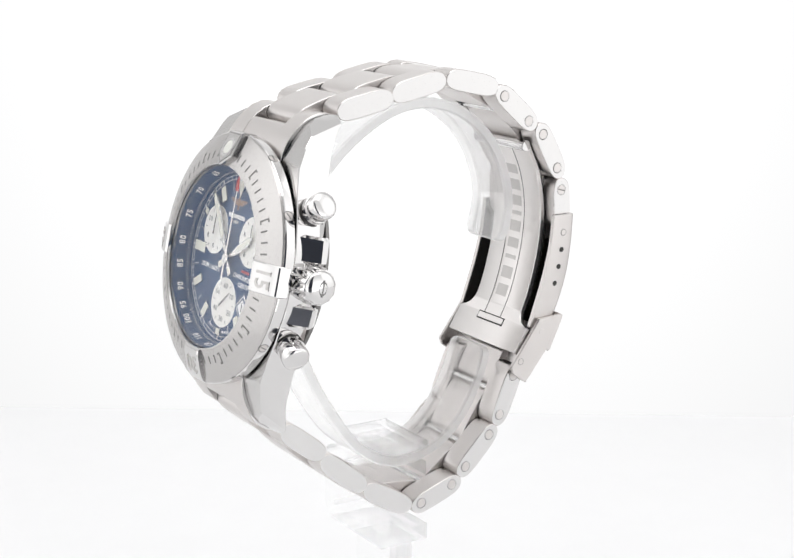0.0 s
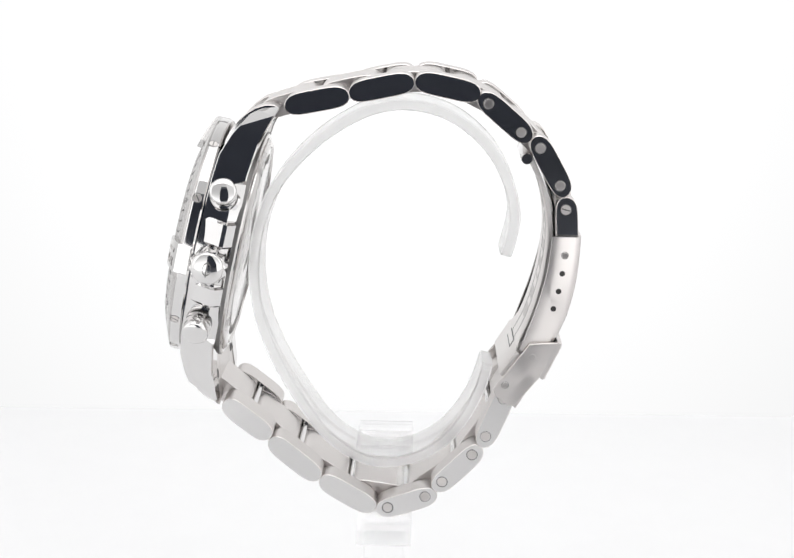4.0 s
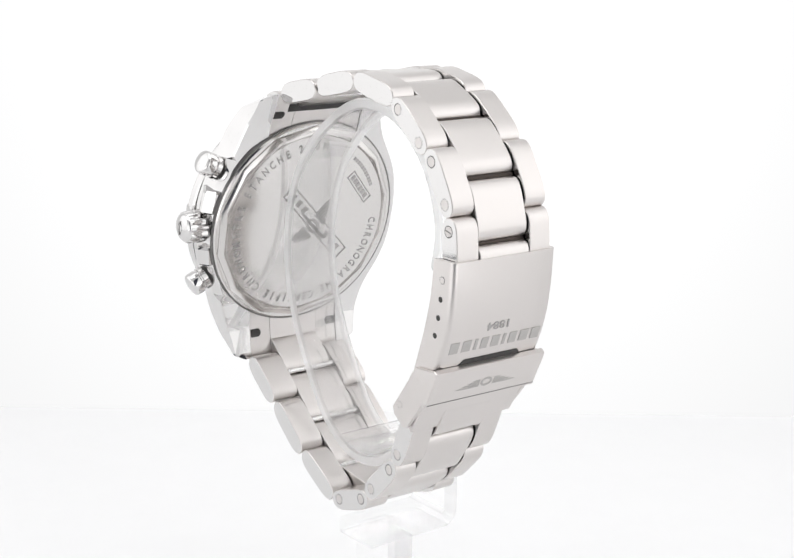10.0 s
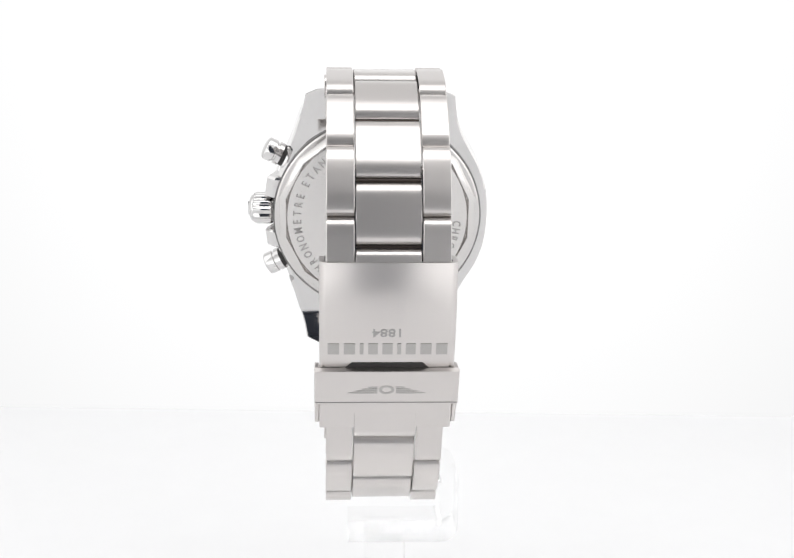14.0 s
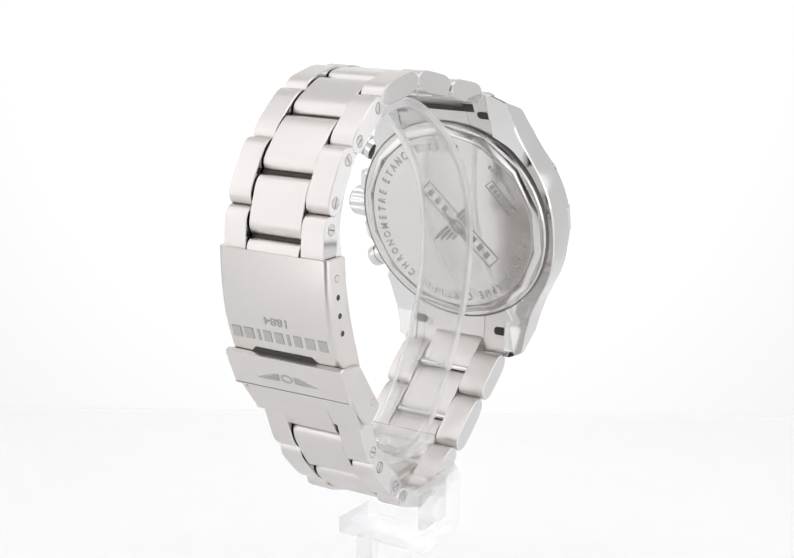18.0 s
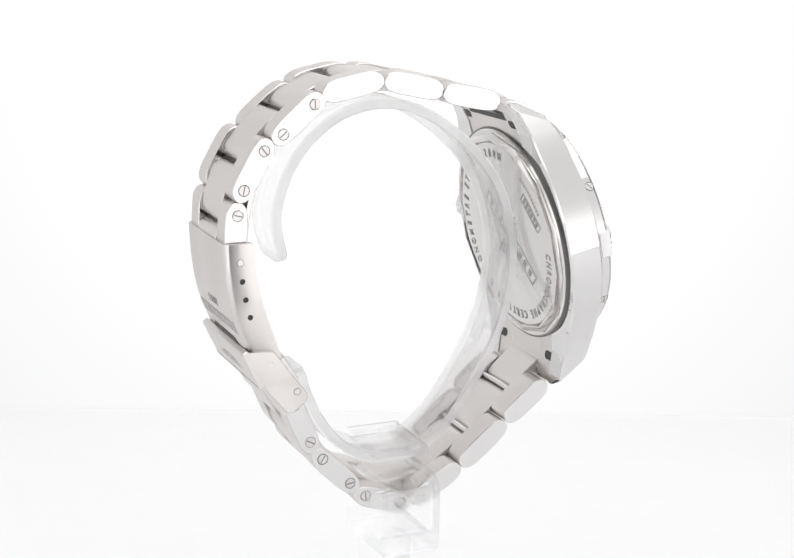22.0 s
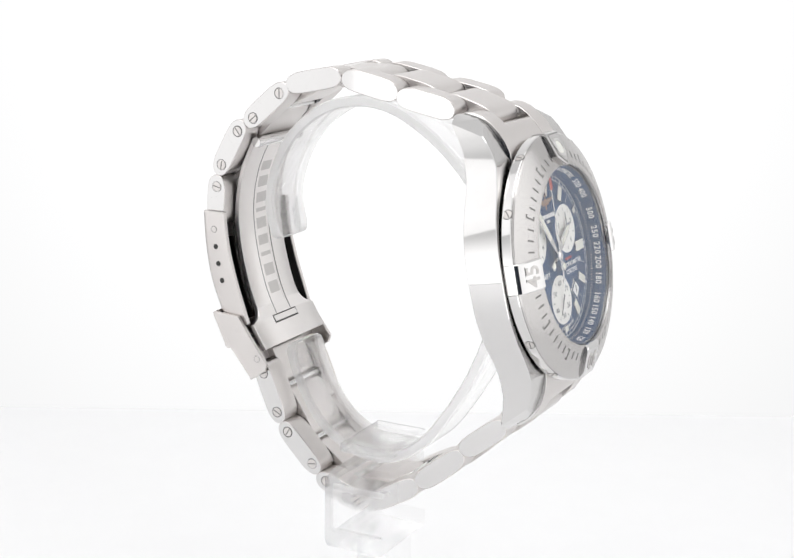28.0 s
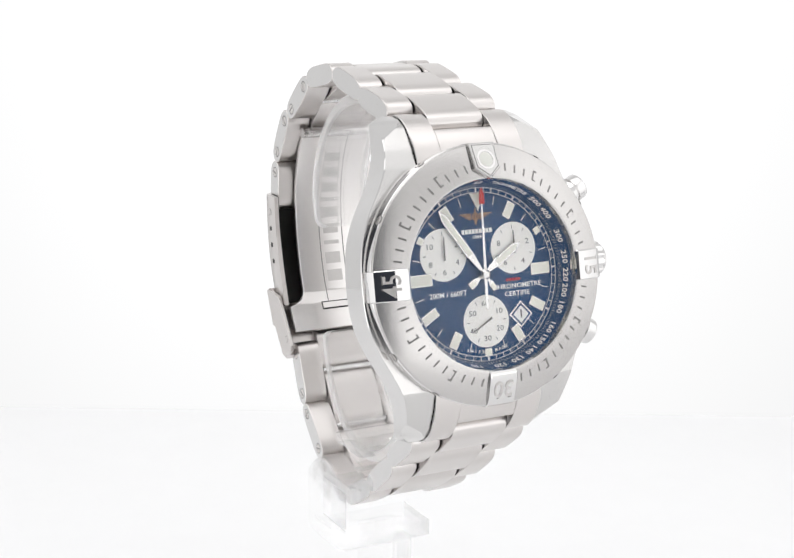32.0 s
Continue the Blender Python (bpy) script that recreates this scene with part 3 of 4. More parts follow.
for word, mid, step in (("TACHYMETRE", 21, 2.6), ("500", 42, 3.0), ("400", 52.5, 3.0), ("300", 70, 3.0), ("250", 84, 3.0), ("220", 95.5, 3.0),
                        ("200", 105.5, 3.0), ("180", 116.5, 3.0), ("160", 131, 3.0), ("150", 141, 3.0), ("140", 151.5, 3.0), ("130", 163, 3.0),
                        ("120", 176, 3.0), ("110", 193, 3.0), ("100", 213, 3.0), ("95", 225, 3.1), ("90", 239, 3.1), ("85", 255, 3.1),
                        ("80", 271, 3.1), ("75", 290, 3.1), ("70", 310, 3.1), ("65", 333, 3.1), ("60", 358, 3.1)):
    for i, ch in enumerate(word):
        lettering(bm, ch, flange_m(mid + (i - (len(word) - 1) / 2) * step, 16.4), 1.62 if len(word) < 4 else 1.3, 0.03, 1.0, 0.025)
part("scale_figures", bm, WHITE_PRINT, flange, "", 0)
bm = bmesh.new()
for i in range(0, 360, 2):
    if i > 50:
        m = flange_m(i, 15.93)
        box(bm, (-0.04, -0.2, -0.01), (0.04, 0.2 if i % 10 else 0.35, 0.02), 0.005, lambda p, q, r: m @ Vector((p, q, r)))
tagged(part("scale_marks", bm, WHITE_PRINT, flange, "", 0), "", "", "", "stuff")


def on_dial(m):
    return lambda p, q, r: DIAL_M @ m @ Vector((p, q, r - 3.74))


def turned(deg, u=0.0, v=0.0):
    return Matrix.Translation((u, v, 0)) @ Matrix.Rotation(radians(-deg), 4, "Z")


# minute track: two fine rings with cross bars
bm = bmesh.new()
for r in (14.75, 15.55):
    spin(bm, [(r - 0.05, 0.0), (r - 0.05, 0.03), (r + 0.05, 0.03), (r + 0.05, 0.0)], 120, on_dial(Matrix()), True)
for i in range(60):
    w = 0.16 if i % 5 == 0 else 0.07
    box(bm, (-w, 14.75, 0.0), (w, 15.55, 0.03), 0.005, on_dial(turned(6 * i)))
part("minute_track", bm, WHITE_PRINT, dial, "", 0)

# applied hour markers
def marker(deg, r0, r1, w):
    bm = bmesh.new()
    box(bm, (-w - 0.14, r0 - 0.14, 0.0), (w + 0.14, r1 + 0.14, 0.22), 0.04, on_dial(turned(deg)))
    mk = part("hour_marker", bm, POLISHED, dial, "applied steel marker filled with cream lume")
    bm = bmesh.new()
    box(bm, (-w, r0, 0.1), (w, r1, 0.27), 0.03, on_dial(turned(deg)))
    part("marker_lume", bm, LUME, dial)
    return mk


for deg, r0, r1, w in ((30, 11.4, 14.2, 0.75), (60, 13.3, 14.4, 0.55), (90, 10.3, 14.1, 0.95), (120, 11.2, 14.2, 0.75), (150, 11.6, 14.4, 0.75),
                       (180, 13.5, 14.6, 0.65), (210, 11.6, 14.4, 0.75), (240, 11.4, 14.5, 0.75), (270, 10.4, 14.5, 0.95), (300, 13.3, 14.4, 0.55),
                       (330, 11.4, 14.2, 0.75)):
    marker(deg, r0, r1, w)
for grow, z, mt, nm in ((0.2, 0.22, POLISHED, "twelve_marker"), (0.0, 0.27, LUME, "twelve_lume")):
    bm = bmesh.new()
    tri = [(-1.35 - grow, 14.55 + grow * 0.6), (1.35 + grow, 14.55 + grow * 0.6), (0, 11.6 - grow * 1.6)]
    prism(bm, tri, 0.0, z, 0.03, on_dial(Matrix()))
    part(nm, bm, mt, dial)
bm = bmesh.new()
for k in range(12):
    box(bm, (-0.07, 12.6, 0.0), (0.07, 14.2, 0.02), 0.005, on_dial(turned(15 + 30 * k)))
part("half_hour_strokes", bm, WHITE_PRINT, dial, "", 0)


# sub-dials
def subdial(u, v, figures, marks):
    bm = bmesh.new()
    spin(bm, [(4.7, 0.0), (4.7, 0.06), (4.55, 0.1), (4.4, 0.06)], 64, on_dial(turned(0, u, v)))
    sd = part("subdial", bm, SILVER, dial, "silver-white sub-dial with dark figures")
    bm = bmesh.new()
    for deg, text in figures:
        a = radians(deg)
        lettering(bm, text, DIAL_M @ Matrix.Translation((u + 3.15 * math.sin(a), v + 3.15 * math.cos(a), -3.66)), 1.4, 0.03, 1.15, 0.0)
    for deg in marks:
        box(bm, (-0.06, 3.5, 0.07), (0.06, 4.1, 0.1), 0.005, on_dial(turned(deg, u, v)))
    part("subdial_print", bm, GREY_PRINT, dial, "", 0)


SUB9, SUB3, SUB6 = (-7.6, 4.15), (6.85, 4.2), (0.1, -8.45)
subdial(*SUB9, ((300, "10"), (240, "8"), (180, "6"), (120, "4"), (60, "2")), (0, 30, 90, 150, 210, 270, 330))
subdial(*SUB3, ((72, "2"), (144, "4"), (216, "6"), (288, "8")), (0, 36, 108, 180, 252, 324))
subdial(*SUB6, ((0, "60"), (60, "10"), (120, "20"), (180, "30"), (240, "40"), (300, "50")), (30, 90, 150, 210, 270, 330))

# printed words and marks on the dial
bm = bmesh.new()
lettering(bm, "200M / 660FT", DIAL_M @ Matrix.Translation((-7.2, -3.0, -3.72)), 1.35, 0.03)
lettering(bm, "CHRONOMETRE", DIAL_M @ Matrix.Translation((7.1, -2.7, -3.72)), 1.25, 0.03, 1.1)
lettering(bm, "CERTIFIE", DIAL_M @ Matrix.Translation((7.0, -4.1, -3.72)), 1.25, 0.03, 1.1)
lettering(bm, "1884", DIAL_M @ Matrix.Translation((-0.5, 6.75, -3.72)), 0.85, 0.03, 1.2)
arc_lettering(bm, "SWISS", DIAL_M, 13.9, 197, -3.2, 0.8, -3.72, 0.03, 1.0, True)
arc_lettering(bm, "MADE", DIAL_M, 13.9, 173, -3.2, 0.8, -3.72, 0.03, 1.0, True)
for i in range(9):
    box(bm, (-3.55 + i * 0.71, 7.4, 0.0), (-2.95 + i * 0.71, 8.2, 0.02), 0.005, on_dial(Matrix()))
part("dial_print", bm, WHITE_PRINT, dial, "", 0)
bm = bmesh.new()
wings(bm, DIAL_M @ Matrix.Translation((-0.45, 10.4, -3.74)), 3.5, 1.0, True)
part("winged_mark", bm, BRONZE, dial, "", 0)
bm = bmesh.new()
for i in range(5):
    box(bm, (4.9 + i * 0.62, -1.75, 0.0), (5.35 + i * 0.62, -1.25, 0.02), 0.005, on_dial(Matrix()))
part("red_print", bm, RED, dial, "", 0)
# date window, turned with the hour ring
DATE = turned(137, 0, 0)
bm = bmesh.new()
box(bm, (-1.75, 9.1, 0.0), (1.75, 12.6, 0.12), 0.05, on_dial(DATE))
part("date_frame", bm, POLISHED, dial)
bm = bmesh.new()
box(bm, (-1.5, 9.35, 0.1), (1.5, 12.35, 0.14), 0.02, on_dial(DATE))
part("date_surround", bm, BLUE, dial)
bm = bmesh.new()
box(bm, (-1.15, 9.7, 0.12), (1.15, 12.0, 0.16), 0.02, on_dial(DATE))
part("date_disc", bm, WHITE_PRINT, dial)
bm = bmesh.new()
lettering(bm, "1", DIAL_M @ DATE @ Matrix.Translation((0, 10.85, -3.57)) @ Matrix.Rotation(radians(137), 4, "Z"), 2.1, 0.03)
part("date_figure", bm, BLACK_PRINT, dial, "", 0)


# ---- pointers ----
def hand_pose(u, v, n, deg):
    return Matrix.Translation(on_case(u, v, n - 0.7) * U) @ CASE_M.to_3x3().to_4x4() @ Matrix.Rotation(radians(-deg), 4, "Z")


def hand(name, outline, thick, material, m, label=""):
    bm = bmesh.new()
    prism(bm, outline, 0.0, thick, 0.05, lambda p, q, r: Vector((p, q, r)))
    ob = part(name, bm, material, watch, label)
    ob.matrix_basis = m
    return ob


def lume_on(owner, outline, z):
    bm = bmesh.new()
    prism(bm, outline, z, z + 0.08, 0.02, lambda p, q, r: Vector((p, q, r)))
    return part("lume", bm, LUME, owner)


minute_hand = hand("minute_hand", [(-0.55, -3.6), (0.55, -3.6), (0.55, -2.0), (0.3, -1.5), (0.3, 1.0), (0.75, 4.5), (0.75, 12.8), (0.0, 14.7), (-0.75, 12.8), (-0.75, 4.5), (-0.3, 1.0), (-0.3, -1.5), (-0.55, -2.0)], 0.18, POLISHED,
                   hand_pose(0, 0, -3.1, 322.0), "polished steel minute hand filled with lume")
lume_on(minute_hand, [(-0.5, 4.5), (0.5, 4.5), (0.5, 12.6), (0, 13.9), (-0.5, 12.6)], 0.16)
hour_hand = hand("hour_hand", [(-0.7, -3.7), (0.7, -3.7), (0.7, -2.1), (0.35, -1.5), (0.35, 1.0), (0.8, 3.5), (0.8, 7.9), (0.0, 9.6), (-0.8, 7.9), (-0.8, 3.5), (-0.35, 1.0), (-0.35, -1.5), (-0.7, -2.1)], 0.18, POLISHED,
                 hand_pose(0, 0, -3.4, 57.0), "polished steel hour hand filled with lume")
lume_on(minute_hand, [(-0.4, -3.4), (0.4, -3.4), (0.4, -2.2), (-0.4, -2.2)], 0.16)
lume_on(hour_hand, [(-0.5, -3.5), (0.5, -3.5), (0.5, -2.3), (-0.5, -2.3)], 0.16)
lume_on(hour_hand, [(-0.52, 3.5), (0.52, 3.5), (0.52, 7.8), (0, 8.8), (-0.52, 7.8)], 0.16)
chrono_hand = hand("chronograph_hand", [(-0.28, -6.2), (0.28, -6.2), (0.3, 0), (0.13, 15.2), (-0.13, 15.2), (-0.3, 0)], 0.14, POLISHED,
                   hand_pose(0, 0, -2.75, 1.5), "thin central chronograph hand with a red tip")
bm = bmesh.new()
prism(bm, [(-0.55, 12.6), (0.55, 12.6), (0.5, 14.2), (0.1, 15.5), (-0.1, 15.5), (-0.5, 14.2)], 0.02, 0.2, 0.03, lambda p, q, r: Vector((p, q, r)))
part("red_tip", bm, RED, chrono_hand)
bm = bmesh.new()
spin(bm, [(1.0, -4.6), (1.0, -3.4), (0.6, -3.1)], 32, on_case)
part("hand_hub", bm, POLISHED, watch)
for (u, v), deg in ((SUB9, 2), (SUB3, 0)):
    hand("subdial_hand", [(-0.22, -1.0), (0.22, -1.0), (0.1, 3.2), (-0.1, 3.2)], 0.1, ENGRAVED, hand_pose(u, v, -3.5, deg))
small_seconds = hand("small_seconds_hand", [(-0.22, -1.1), (0.22, -1.1), (0.1, 3.4), (-0.1, 3.4)], 0.1, ENGRAVED, hand_pose(*SUB6, -3.5, 48))


# ---- crown and pushers ----
def turned_part(profile, segs, m, flute=0.0, flutes=0):
    bm = bmesh.new()
    rings = []
    for r, h, f in profile:
        rings.append([m @ Vector((*(((r - f * (0.5 + 0.5 * math.cos(flutes * 2 * math.pi * i / segs))) * t) for t in
                                   (math.cos(2 * math.pi * i / segs), math.sin(2 * math.pi * i / segs))), h)) for i in range(segs)])
    loft(bm, rings)
    return bm


def dome(radius, start, rise, edge=0.0):
    """Rings of a low dome for turned_part."""
    return [(radius * math.cos(math.pi / 2 * k / 8) + 0.02, start + rise * math.sin(math.pi / 2 * k / 8), edge * (k == 0)) for k in range(9)]


AX = CASE_M @ Matrix.Translation((0, 0.4, -7.8)) @ Matrix.Rotation(radians(90), 4, "Y")
crown = part("crown", turned_part([(3.0, 22.6, 0), (3.35, 22.9, 0.35), (3.5, 23.3, 0.4), (3.5, 26.2, 0.4), (3.25, 26.9, 0.3), (3.05, 26.95, 0)] + dome(2.95, 27.0, 1.1), 96, AX, 0.4, 12), POLISHED, watch, "fluted polished crown", 40)
bm = bmesh.new()
spin(bm, [(1.25, 27.9), (1.25, 28.02), (1.0, 28.08), (1.0, 27.9)], 32, lambda p, q, r: AX @ Vector((p * 0.7, q, r)), True)
box(bm, (-0.12, -1.5, 27.85), (0.12, 1.5, 28.13), 0.02, lambda p, q, r: AX @ Vector((p, q, r)))
part("crown_mark", bm, ENGRAVED, crown)
part("crown_stem", turned_part([(2.6, 18.0, 0), (2.6, 22.6, 0)], 32, AX), ENGRAVED, crown)
for v, deg in ((14.0, 27), (-12.8, -27)):
    m = CASE_M @ Matrix.Translation((22.9, v * 0.99, -7.6)) @ Matrix.Rotation(radians(deg), 4, "Z") @ Matrix.Rotation(radians(90), 4, "Y")
    p = part("pusher", turned_part([(2.0, -4.4, 0), (2.0, -2.4, 0), (2.55, -2.2, 0), (2.55, -1.2, 0), (2.2, -1.1, 0), (2.2, -0.8, 0), (2.5, -0.6, 0), (2.5, 0.9, 0)] + dome(2.4, 1.1, 0.7),
                              40, m), POLISHED, watch, "polished round chronograph pusher", 40)
    part("pusher_collar", turned_part([(3.0, -6.5, 0), (3.0, -3.6, 0), (2.6, -3.2, 0)], 40, m), POLISHED, p)
    part("dark_neck_ring", turned_part([(2.3, -3.2, 0), (2.3, -2.3, 0)], 40, m), DARK, p)

# ---- clasp ----
COVER = smooth_path([(37.3, 15.9), (36.9, 9), (35.7, 2.2), (33.4, -4.0), (31.6, -7.6)], 5)
COVER_IN = smooth_path([(31.7, 15.9), (31.0, 9.3), (29.4, 2.8), (27.4, -3.2), (26.2, -6.6)], 5)


def channel(bm, outer, inner, half, skin):
    rings = []
    for p, q in zip(outer, inner):
        o = (p - q).normalized()
        d = (p - q).length
        pts = [(-half, d), (-half, 1.3), (-half + 0.35, 0.5), (-half + 1.2, 0.06), (half - 1.2, 0.06), (half - 0.35, 0.5), (half, 1.3), (half, d),
               (half - skin, d), (half - skin, 1.6), (half - 1.5, skin), (-half + 1.5, skin), (-half + skin, 1.6), (-half + skin, d)]
        rings.append([(XM + x, *(p - o * t)) for x, t in pts])
    loft(bm, rings)


bm = bmesh.new()
channel(bm, COVER, COVER_IN, 12.2, 0.9)
cover = part("clasp_cover", bm, BRUSHED, watch, "brushed steel folding clasp cover with adjustment holes", 40)
# dark sheets added inside the cover in place of its shade
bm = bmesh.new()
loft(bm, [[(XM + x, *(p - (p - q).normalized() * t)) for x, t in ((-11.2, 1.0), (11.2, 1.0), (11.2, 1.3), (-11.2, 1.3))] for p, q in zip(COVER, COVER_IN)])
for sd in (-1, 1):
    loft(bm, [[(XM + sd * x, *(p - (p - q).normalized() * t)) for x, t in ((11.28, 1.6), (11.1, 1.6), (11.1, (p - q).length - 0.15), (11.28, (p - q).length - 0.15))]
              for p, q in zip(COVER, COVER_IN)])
part("clasp_shade", bm, DARK, cover, "dark sheet for the shade inside the clasp", 40)
# no holes are cut: flat dark discs paint their shade
bm = bmesh.new()
spin(bm, [(0.55, 0.0), (0.55, 0.03), (0.5, 0.04)], 16)
hole = part("adjustment_hole", bm, DARK, None, "", 0)
HOLE = hole.data
bpy.data.objects.remove(hole)
for sd in (-1, 1):
    for k, (y, z) in enumerate(((34.15, 12.35), (33.78, 8.8), (33.2, 5.3), (32.35, 1.85))):
        share("adjustment_pin" if k == 0 else "adjustment_hole", TINY if k == 0 else HOLE, cover, at(XM + sd * 12.2, y, z, 90 * sd))


def cover_m(s, x, lift):
    """A place on the clasp cover: s along it (0 to 1), text upside down as worn."""
    f = s * (len(COVER) - 1)
    i = min(int(f), len(COVER) - 2)
    p = COVER[i].lerp(COVER[i + 1], f - i)
    d = (COVER[i + 1] - COVER[i]).normalized()
    o = Vector((d.y, -d.x)) * -1
    up, out = Vector((0, d.x, d.y)), Vector((0, o.x, o.y))
    side = up.cross(out)
    q = Vector((XM + x, p.x, p.y)) + out * lift
    return Matrix(((side.x, up.x, out.x, q.x), (side.y, up.y, out.y, q.y), (side.z, up.z, out.z, q.z), (0, 0, 0, 1)))


BARS = (1, 1, 0.88, 0.34, 0.92, 0.84, 0.34, 1, 1.02)       # widths of nine bars in a row


def bar_row(length, gap):
    """Middle and half width of each bar, along a row about zero."""
    unit = (length - gap * (len(BARS) - 1)) / sum(BARS)
    x = -length / 2
    for w in BARS:
        yield x + w * unit / 2, w * unit / 2
        x += w * unit + gap


bm = bmesh.new()
lettering(bm, "1884", cover_m(0.475, 0, 0.0), 2.3, 0.08, 1.25)
part("cover_engraving", bm, FAINT, cover, "", 0)
m = cover_m(0.60, 0, 0.0)
for mid, half in bar_row(21.4, 0.85):
    bm = bmesh.new()
    box(bm, (mid - half, -1.2, -0.1), (mid + half, 1.2, 0.03), 0.01, lambda p, q, r: m @ Vector((p, q, r)))
    part("engraved_bar", bm, ETCHED, cover, "", 0)
# the finger notch at the lower rim, its shade painted as a flat dark piece
bm = bmesh.new()
m = cover_m(0.735, 0, 0.0)
prism(bm, [(-7.6, 0.85), (-6.4, -0.4), (6.4, -0.4), (7.6, 0.85), (9.6, 1.35), (-9.6, 1.35)], -0.25, 0.05, 0.01, lambda p, q, r: m @ Vector((p, q, r)))
part("finger_notch", bm, DARK, cover, "", 0)

# safety lock below the cover
bm = bmesh.new()
prism(bm, [(33.3, -4.4), (34.2, -4.9), (34.1, -5.6), (31.1, -12.0), (30.6, -12.2), (29.9, -11.6)], XM - 13.1, XM + 13.1, 0.2, yz)
lock = part("safety_lock", bm, BRUSHED, watch, "brushed steel safety catch with a winged mark")
for sd in (-1, 1):
    bm = bmesh.new()
    x0, x1 = sorted((XM + sd * 12.25, XM + sd * 13.1))
    prism(bm, [(28.0, -5.0), (33.4, -4.7), (30.1, -11.8), (29.2, -12.9), (25.6, -17.3), (24.3, -17.6), (21.7, -15.7), (21.2, -14.2), (24.2, -10.2)][::-1],
          x0, x1, 0.15, yz)
    cheek = part("cheek", bm, BRUSHED, lock)
    share("pin", TINY, lock, at(XM + sd * 13.08, 23.5, -13.35, 90 * sd))
    share("pin", TINY, lock, at(XM + sd * 13.05, 28.6, -7.6, 90 * sd))
bm = bmesh.new()
prism(bm, [(29.6, -10.8), (28.9, -13.0), (25.7, -18.4), (24.2, -17.2), (27.4, -10.2)], XM - 12.22, XM + 12.22, 0.2, yz)
part("clasp_end", bm, BRUSHED, watch)
d = Vector((0, -3.0, -6.4)).normalized()
o = Vector((0, 6.4, -3.0)).normalized()
side = (-d).cross(o)
q = Vector((XM, 32.6, -8.8)) + o * 0.04
LOCK_M = Matrix(((-side.x, d.x, o.x, q.x), (-side.y, d.y, o.y, q.y), (-side.z, d.z, o.z, q.z), (0, 0, 0, 1)))
# thin dark strip paints the shadow line at the catch's lower edge
bm = bmesh.new()
box(bm, (-12.9, 3.05, -0.2), (12.9, 3.2, 0.015), 0.01, lambda p, q, r: LOCK_M @ Vector((p, q, r)))
part("edge_shade_line", bm, ENGRAVED, lock, "", 0)
bm = bmesh.new()
wings(bm, LOCK_M @ Matrix.Translation((0, 0, -0.03)), 7.0, 0.75)
part("winged_mark", bm, ETCHED, lock, "", 0)

# folding blades inside the clasp
BLADE = smooth_path([(26.6, 30.4), (29.6, 24.0), (31.0, 16.4), (30.4, 8.2), (28.2, -0.6), (25.6, -6.3), (22.4, -11.6)], 12)


def blade_bm(path, thick, halves, dx=1.6):
    bm = bmesh.new()
    rings = []
    for i, p in enumerate(path):
        d = (path[min(i + 1, len(path) - 1)] - path[max(i - 1, 0)]).normalized()
        o = Vector((-d.y, d.x))
        w = halves(i / (len(path) - 1))
        rings.append([(dx + x, *(p + o * t)) for x, t in ((-w, 0.2), (-w + 0.25, 0), (w - 0.25, 0), (w, 0.2), (w, thick), (-w, thick))])
    loft(bm, rings)
    return bm


blade = part("folding_blade", blade_bm(BLADE, 1.0, lambda f: 7.9 if f < 0.74 else (7.9 + 3.7 * (1 - math.sqrt(max(0.0, 1 - ((f - 0.74) / 0.1) ** 2))) if f < 0.84 else 11.6)), BLADE_STEEL, watch,
             "polished steel folding blade with engraved panel", 40)


def blade_m(f, x, lift):
    k = f * (len(BLADE) - 1)
    i = min(int(k), len(BLADE) - 2)
    p = BLADE[i].lerp(BLADE[i + 1], k - i)
    d = (BLADE[i + 1] - BLADE[i]).normalized()
    o = Vector((d.y, -d.x))
    along, out = Vector((0, d.x, d.y)), Vector((0, o.x, o.y))
    up = Vector((1, 0, 0))
    side = up.cross(out)
    q = Vector((1.6 + x, p.x, p.y)) + out * lift
    return Matrix(((side.x, up.x, out.x, q.x), (side.y, up.y, out.y, q.y), (side.z, up.z, out.z, q.z), (0, 0, 0, 1)))


for mid, half in bar_row(0.585, 0.022):
    m = blade_m(0.424 + mid, 0, 0.0)
    bm = bmesh.new()
    box(bm, (-half * 44, -1.75, -0.05), (half * 44, 1.75, 0.03), 0.01, lambda p, q, r: m @ Vector((p, q, r)))
    part("engraved_bar", bm, PALE_ETCH, blade, "", 0)
bm = bmesh.new()
for x in (-2.7, 2.7):
    loft(bm, [[blade_m(f, x + e, t).translation for e, t in ((-0.09, -0.05), (0.09, -0.05), (0.09, 0.04), (-0.09, 0.04))] for f in np.linspace(0.03, 0.84, 24)])
part("panel_lines", bm, ENGRAVED, blade, "", 0)
bm = bmesh.new()
m = blade_m(0.86, 0, 0)
box(bm, (-0.62, -4.15, -0.1), (0.62, 4.15, 0.16), 0.06, lambda p, q, r: m @ Vector((p, q, r)))
part("blade_bar", bm, BLADE_STEEL, blade)
# dark plate under the bar paints the shade of its slot
bm = bmesh.new()
box(bm, (-0.85, -4.4, -0.1), (0.95, 4.4, 0.05), 0.02, lambda p, q, r: m @ Vector((p, q, r)))
part("blade_slot", bm, DARK, blade, "", 0)
bm = bmesh.new()
spin(bm, [(1.0, -8.3), (1.1, -8.0), (1.1, 8.0), (1.0, 8.3)], 20, lambda p, q, r: (1.6 + r, 26.6 + p, 30.2 + q))
part("blade_pivot", bm, POLISHED, blade)
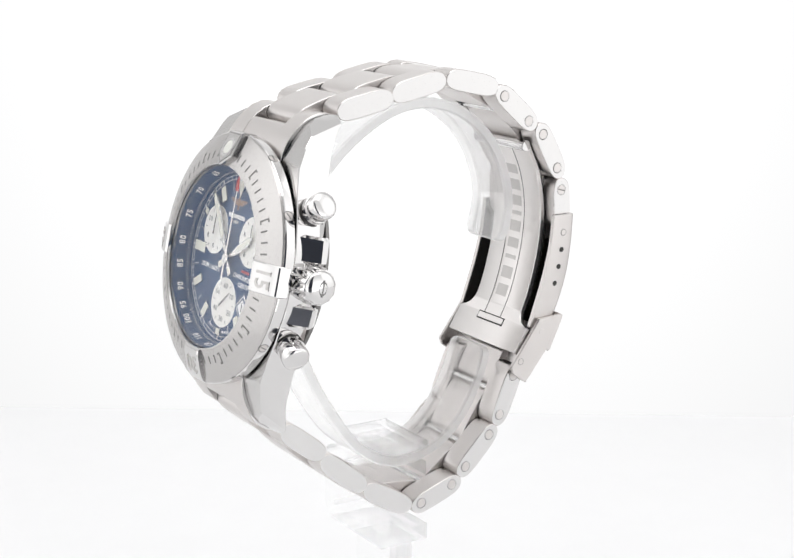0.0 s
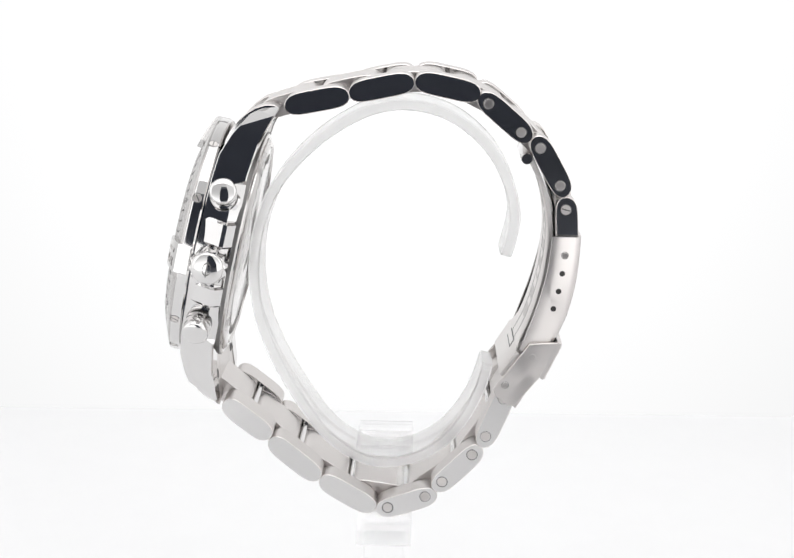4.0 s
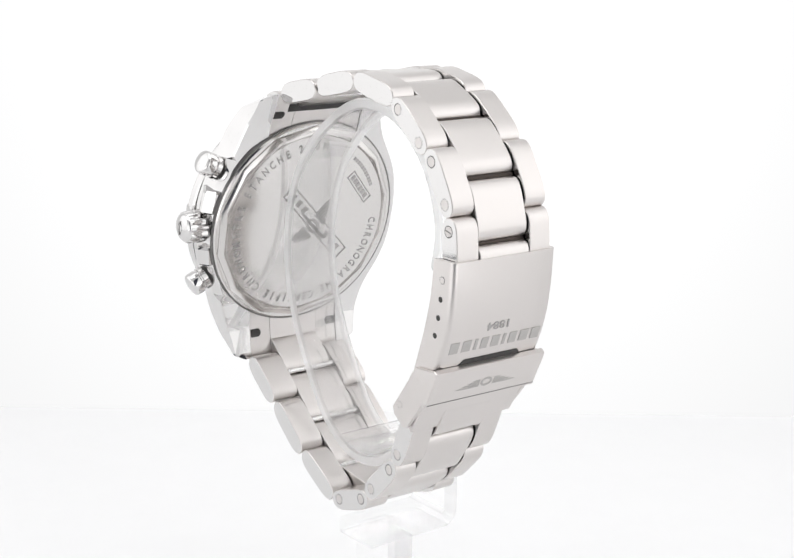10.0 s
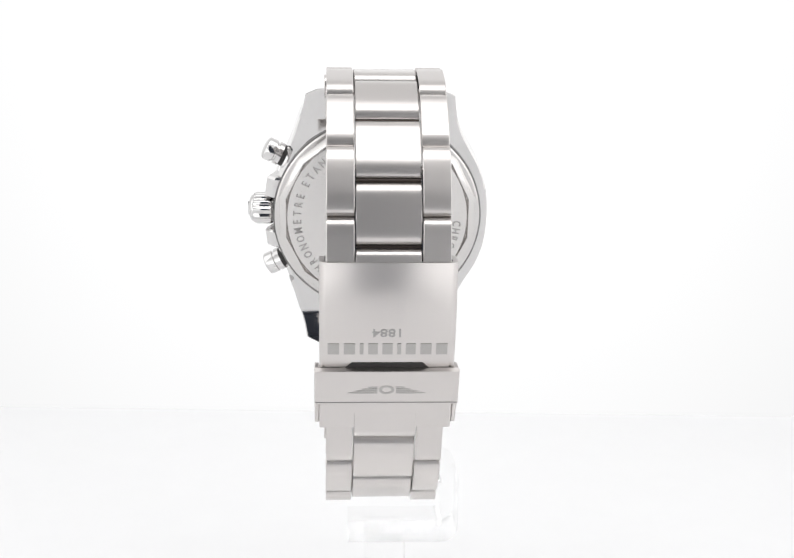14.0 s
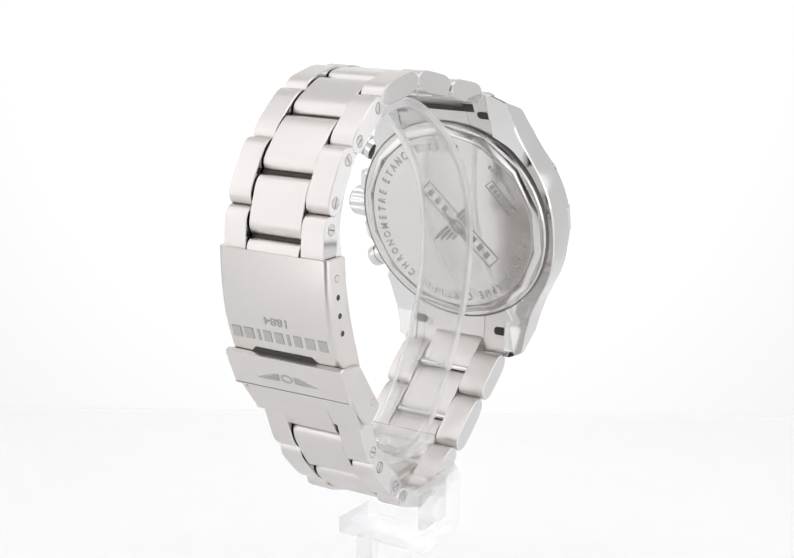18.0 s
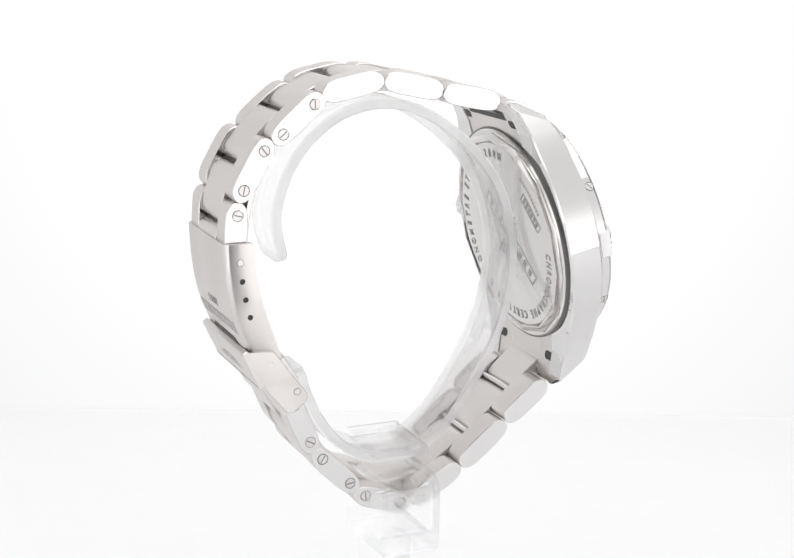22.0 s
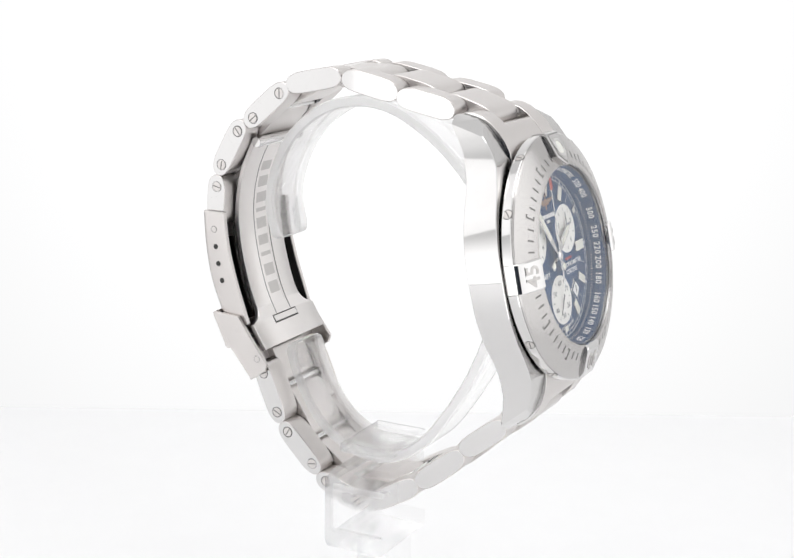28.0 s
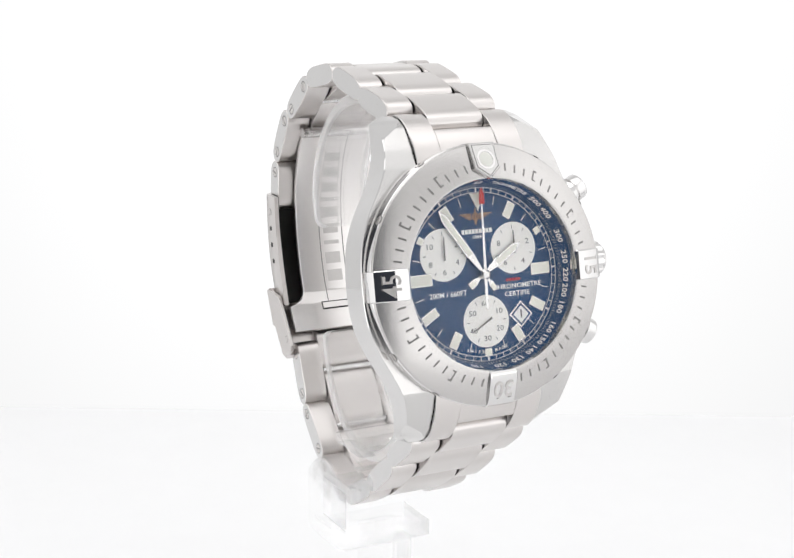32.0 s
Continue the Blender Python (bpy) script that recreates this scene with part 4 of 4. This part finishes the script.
SECOND = smooth_path([(28.6, 29.6), (31.4, 23.5), (32.7, 16.2), (32.0, 8.0), (29.8, -1.0), (27.4, -6.0)], 5)
part("second_blade", blade_bm(SECOND, 0.9, lambda f: 7.0), SATIN, watch, "", 40)

# ---- stand ----
stand = root("display_stand", "clear acrylic cuff on a bracket that holds the watch", "stand")
CUFF = [(24.4, 10), (26.0, 18), (24.2, 26), (19.8, 33.2), (12.5, 38.8), (4, 40.9), (-4, 39.6), (-12.2, 35.0), (-18.8, 29), (-23.4, 22.5),
        (-26.3, 14), (-27, 5), (-25.6, -4), (-22, -13), (-17, -21.5), (-12, -28), (-6, -32.2), (0, -33.6), (6.5, -32.4), (12.3, -29),
        (16.5, -24), (19.6, -18), (21.4, -12)]


def strip(points, thick, x0, x1, bm, round_ends=True):
    """A bent strip: points (y, z) on its outside, thick inwards."""
    n, rings = len(points), []
    for i, p in enumerate(points):
        t = (points[min(i + 1, n - 1)] - points[max(i - 1, 0)]).normalized()
        o = Vector((t.y, -t.x))
        a, b, m, e = p, p - o * -thick, (x0 + x1) / 2, 0.5
        w = (x1 - x0) / 2
        k = min(i, n - 1 - i)
        if round_ends and k < 4:
            w *= (0.72, 0.88, 0.96, 0.99)[k]
        prof = [(m - w, a, b, 0.15), (m - w + e, a, b, 0.0), (m + w - e, a, b, 0.0), (m + w, a, b, 0.15)]
        top = [(x, p + o * thick * f) for x, _, _, f in prof]
        low = [(x, p + o * thick * (1 - f)) for x, _, _, f in prof[::-1]]
        rings.append([(x, q.x, q.y) for x, q in top + low])
    loft(bm, rings)


bm = bmesh.new()
strip(smooth_path(CUFF[::-1], 9), 2.2, XM - 6, XM + 6, bm)
bm.normal_update()
for f in bm.faces:
    f.material_index = int(abs(f.normal.x) > 0.3 or len(f.verts) > 4)
part("cuff", bm, (ACRYLIC, ACRYLIC_EDGE), stand, "clear bent acrylic cuff", 20)


def arc(cx, cz, r, a0, a1, n=5):
    return [(cx + r * math.cos(radians(a0 + (a1 - a0) * k / n)), cz + r * math.sin(radians(a0 + (a1 - a0) * k / n))) for k in range(n + 1)]


BRACKET = ([(6.8, -33.75)] + arc(-11.6, -37.0, 3.25, 90, 180) + arc(-11.6, -47.1, 3.25, 180, 270) + [(7.6, -50.35), (7.6, -47.1)]
           + arc(-10.6, -46.2, 0.9, 270, 180) + arc(-10.6, -38.2, 0.9, 180, 90) + [(6.8, -37.3)])
bm = bmesh.new()
rings = [[(x, y, z) for x, z in BRACKET] for y in (-5.6, 5.6)]
loft(bm, rings)
bmesh.ops.bevel(bm, geom=[e for e in bm.edges if e.calc_face_angle(0) > 0.5], offset=0.45, segments=2, affect="EDGES")
bm.normal_update()
for f in bm.faces:
    f.material_index = int(f.calc_area() < 6)
part("bracket", bm, (ACRYLIC_BLOCK, ACRYLIC_EDGE), stand, "clear bracket bent round the bracelet", 30)
bm = bmesh.new()
box(bm, (-8.6, -5.7, -31.1), (7.2, 5.7, -28.9), 0.35)
part("clamp_plate", bm, (ACRYLIC_BLOCK,), stand, "clear plate that clamps the cuff")
bm = bmesh.new()
box(bm, (-4.2, -4.2, -87.8), (4.2, 4.2, -50.4), 0.4)
part("stem", bm, ACRYLIC_BLOCK, stand)
bm = bmesh.new()
spin(bm, [(30, -89.9), (30, -88.2), (29.4, -87.8)], 64)
part("base", bm, WHITE_PRINT, stand)


for ob in stand.children:
    ob.visible_shadow = False


# ---- what moves ----
def motions():
    for thing in (watch, stand):
        walk(thing, [(t, pose(0, 0, LIFT, 0, 0, a)) for t, a in TURN])
    walk(small_seconds, [(t, hand_pose(*SUB6, -3.5, 48 + 6 * t)) for t in range(0, 33, 4)])
    walk(minute_hand, [(t, hand_pose(0, 0, -3.1, 321.6 + 0.1 * t)) for t in (0, 16, 32)])


motions()
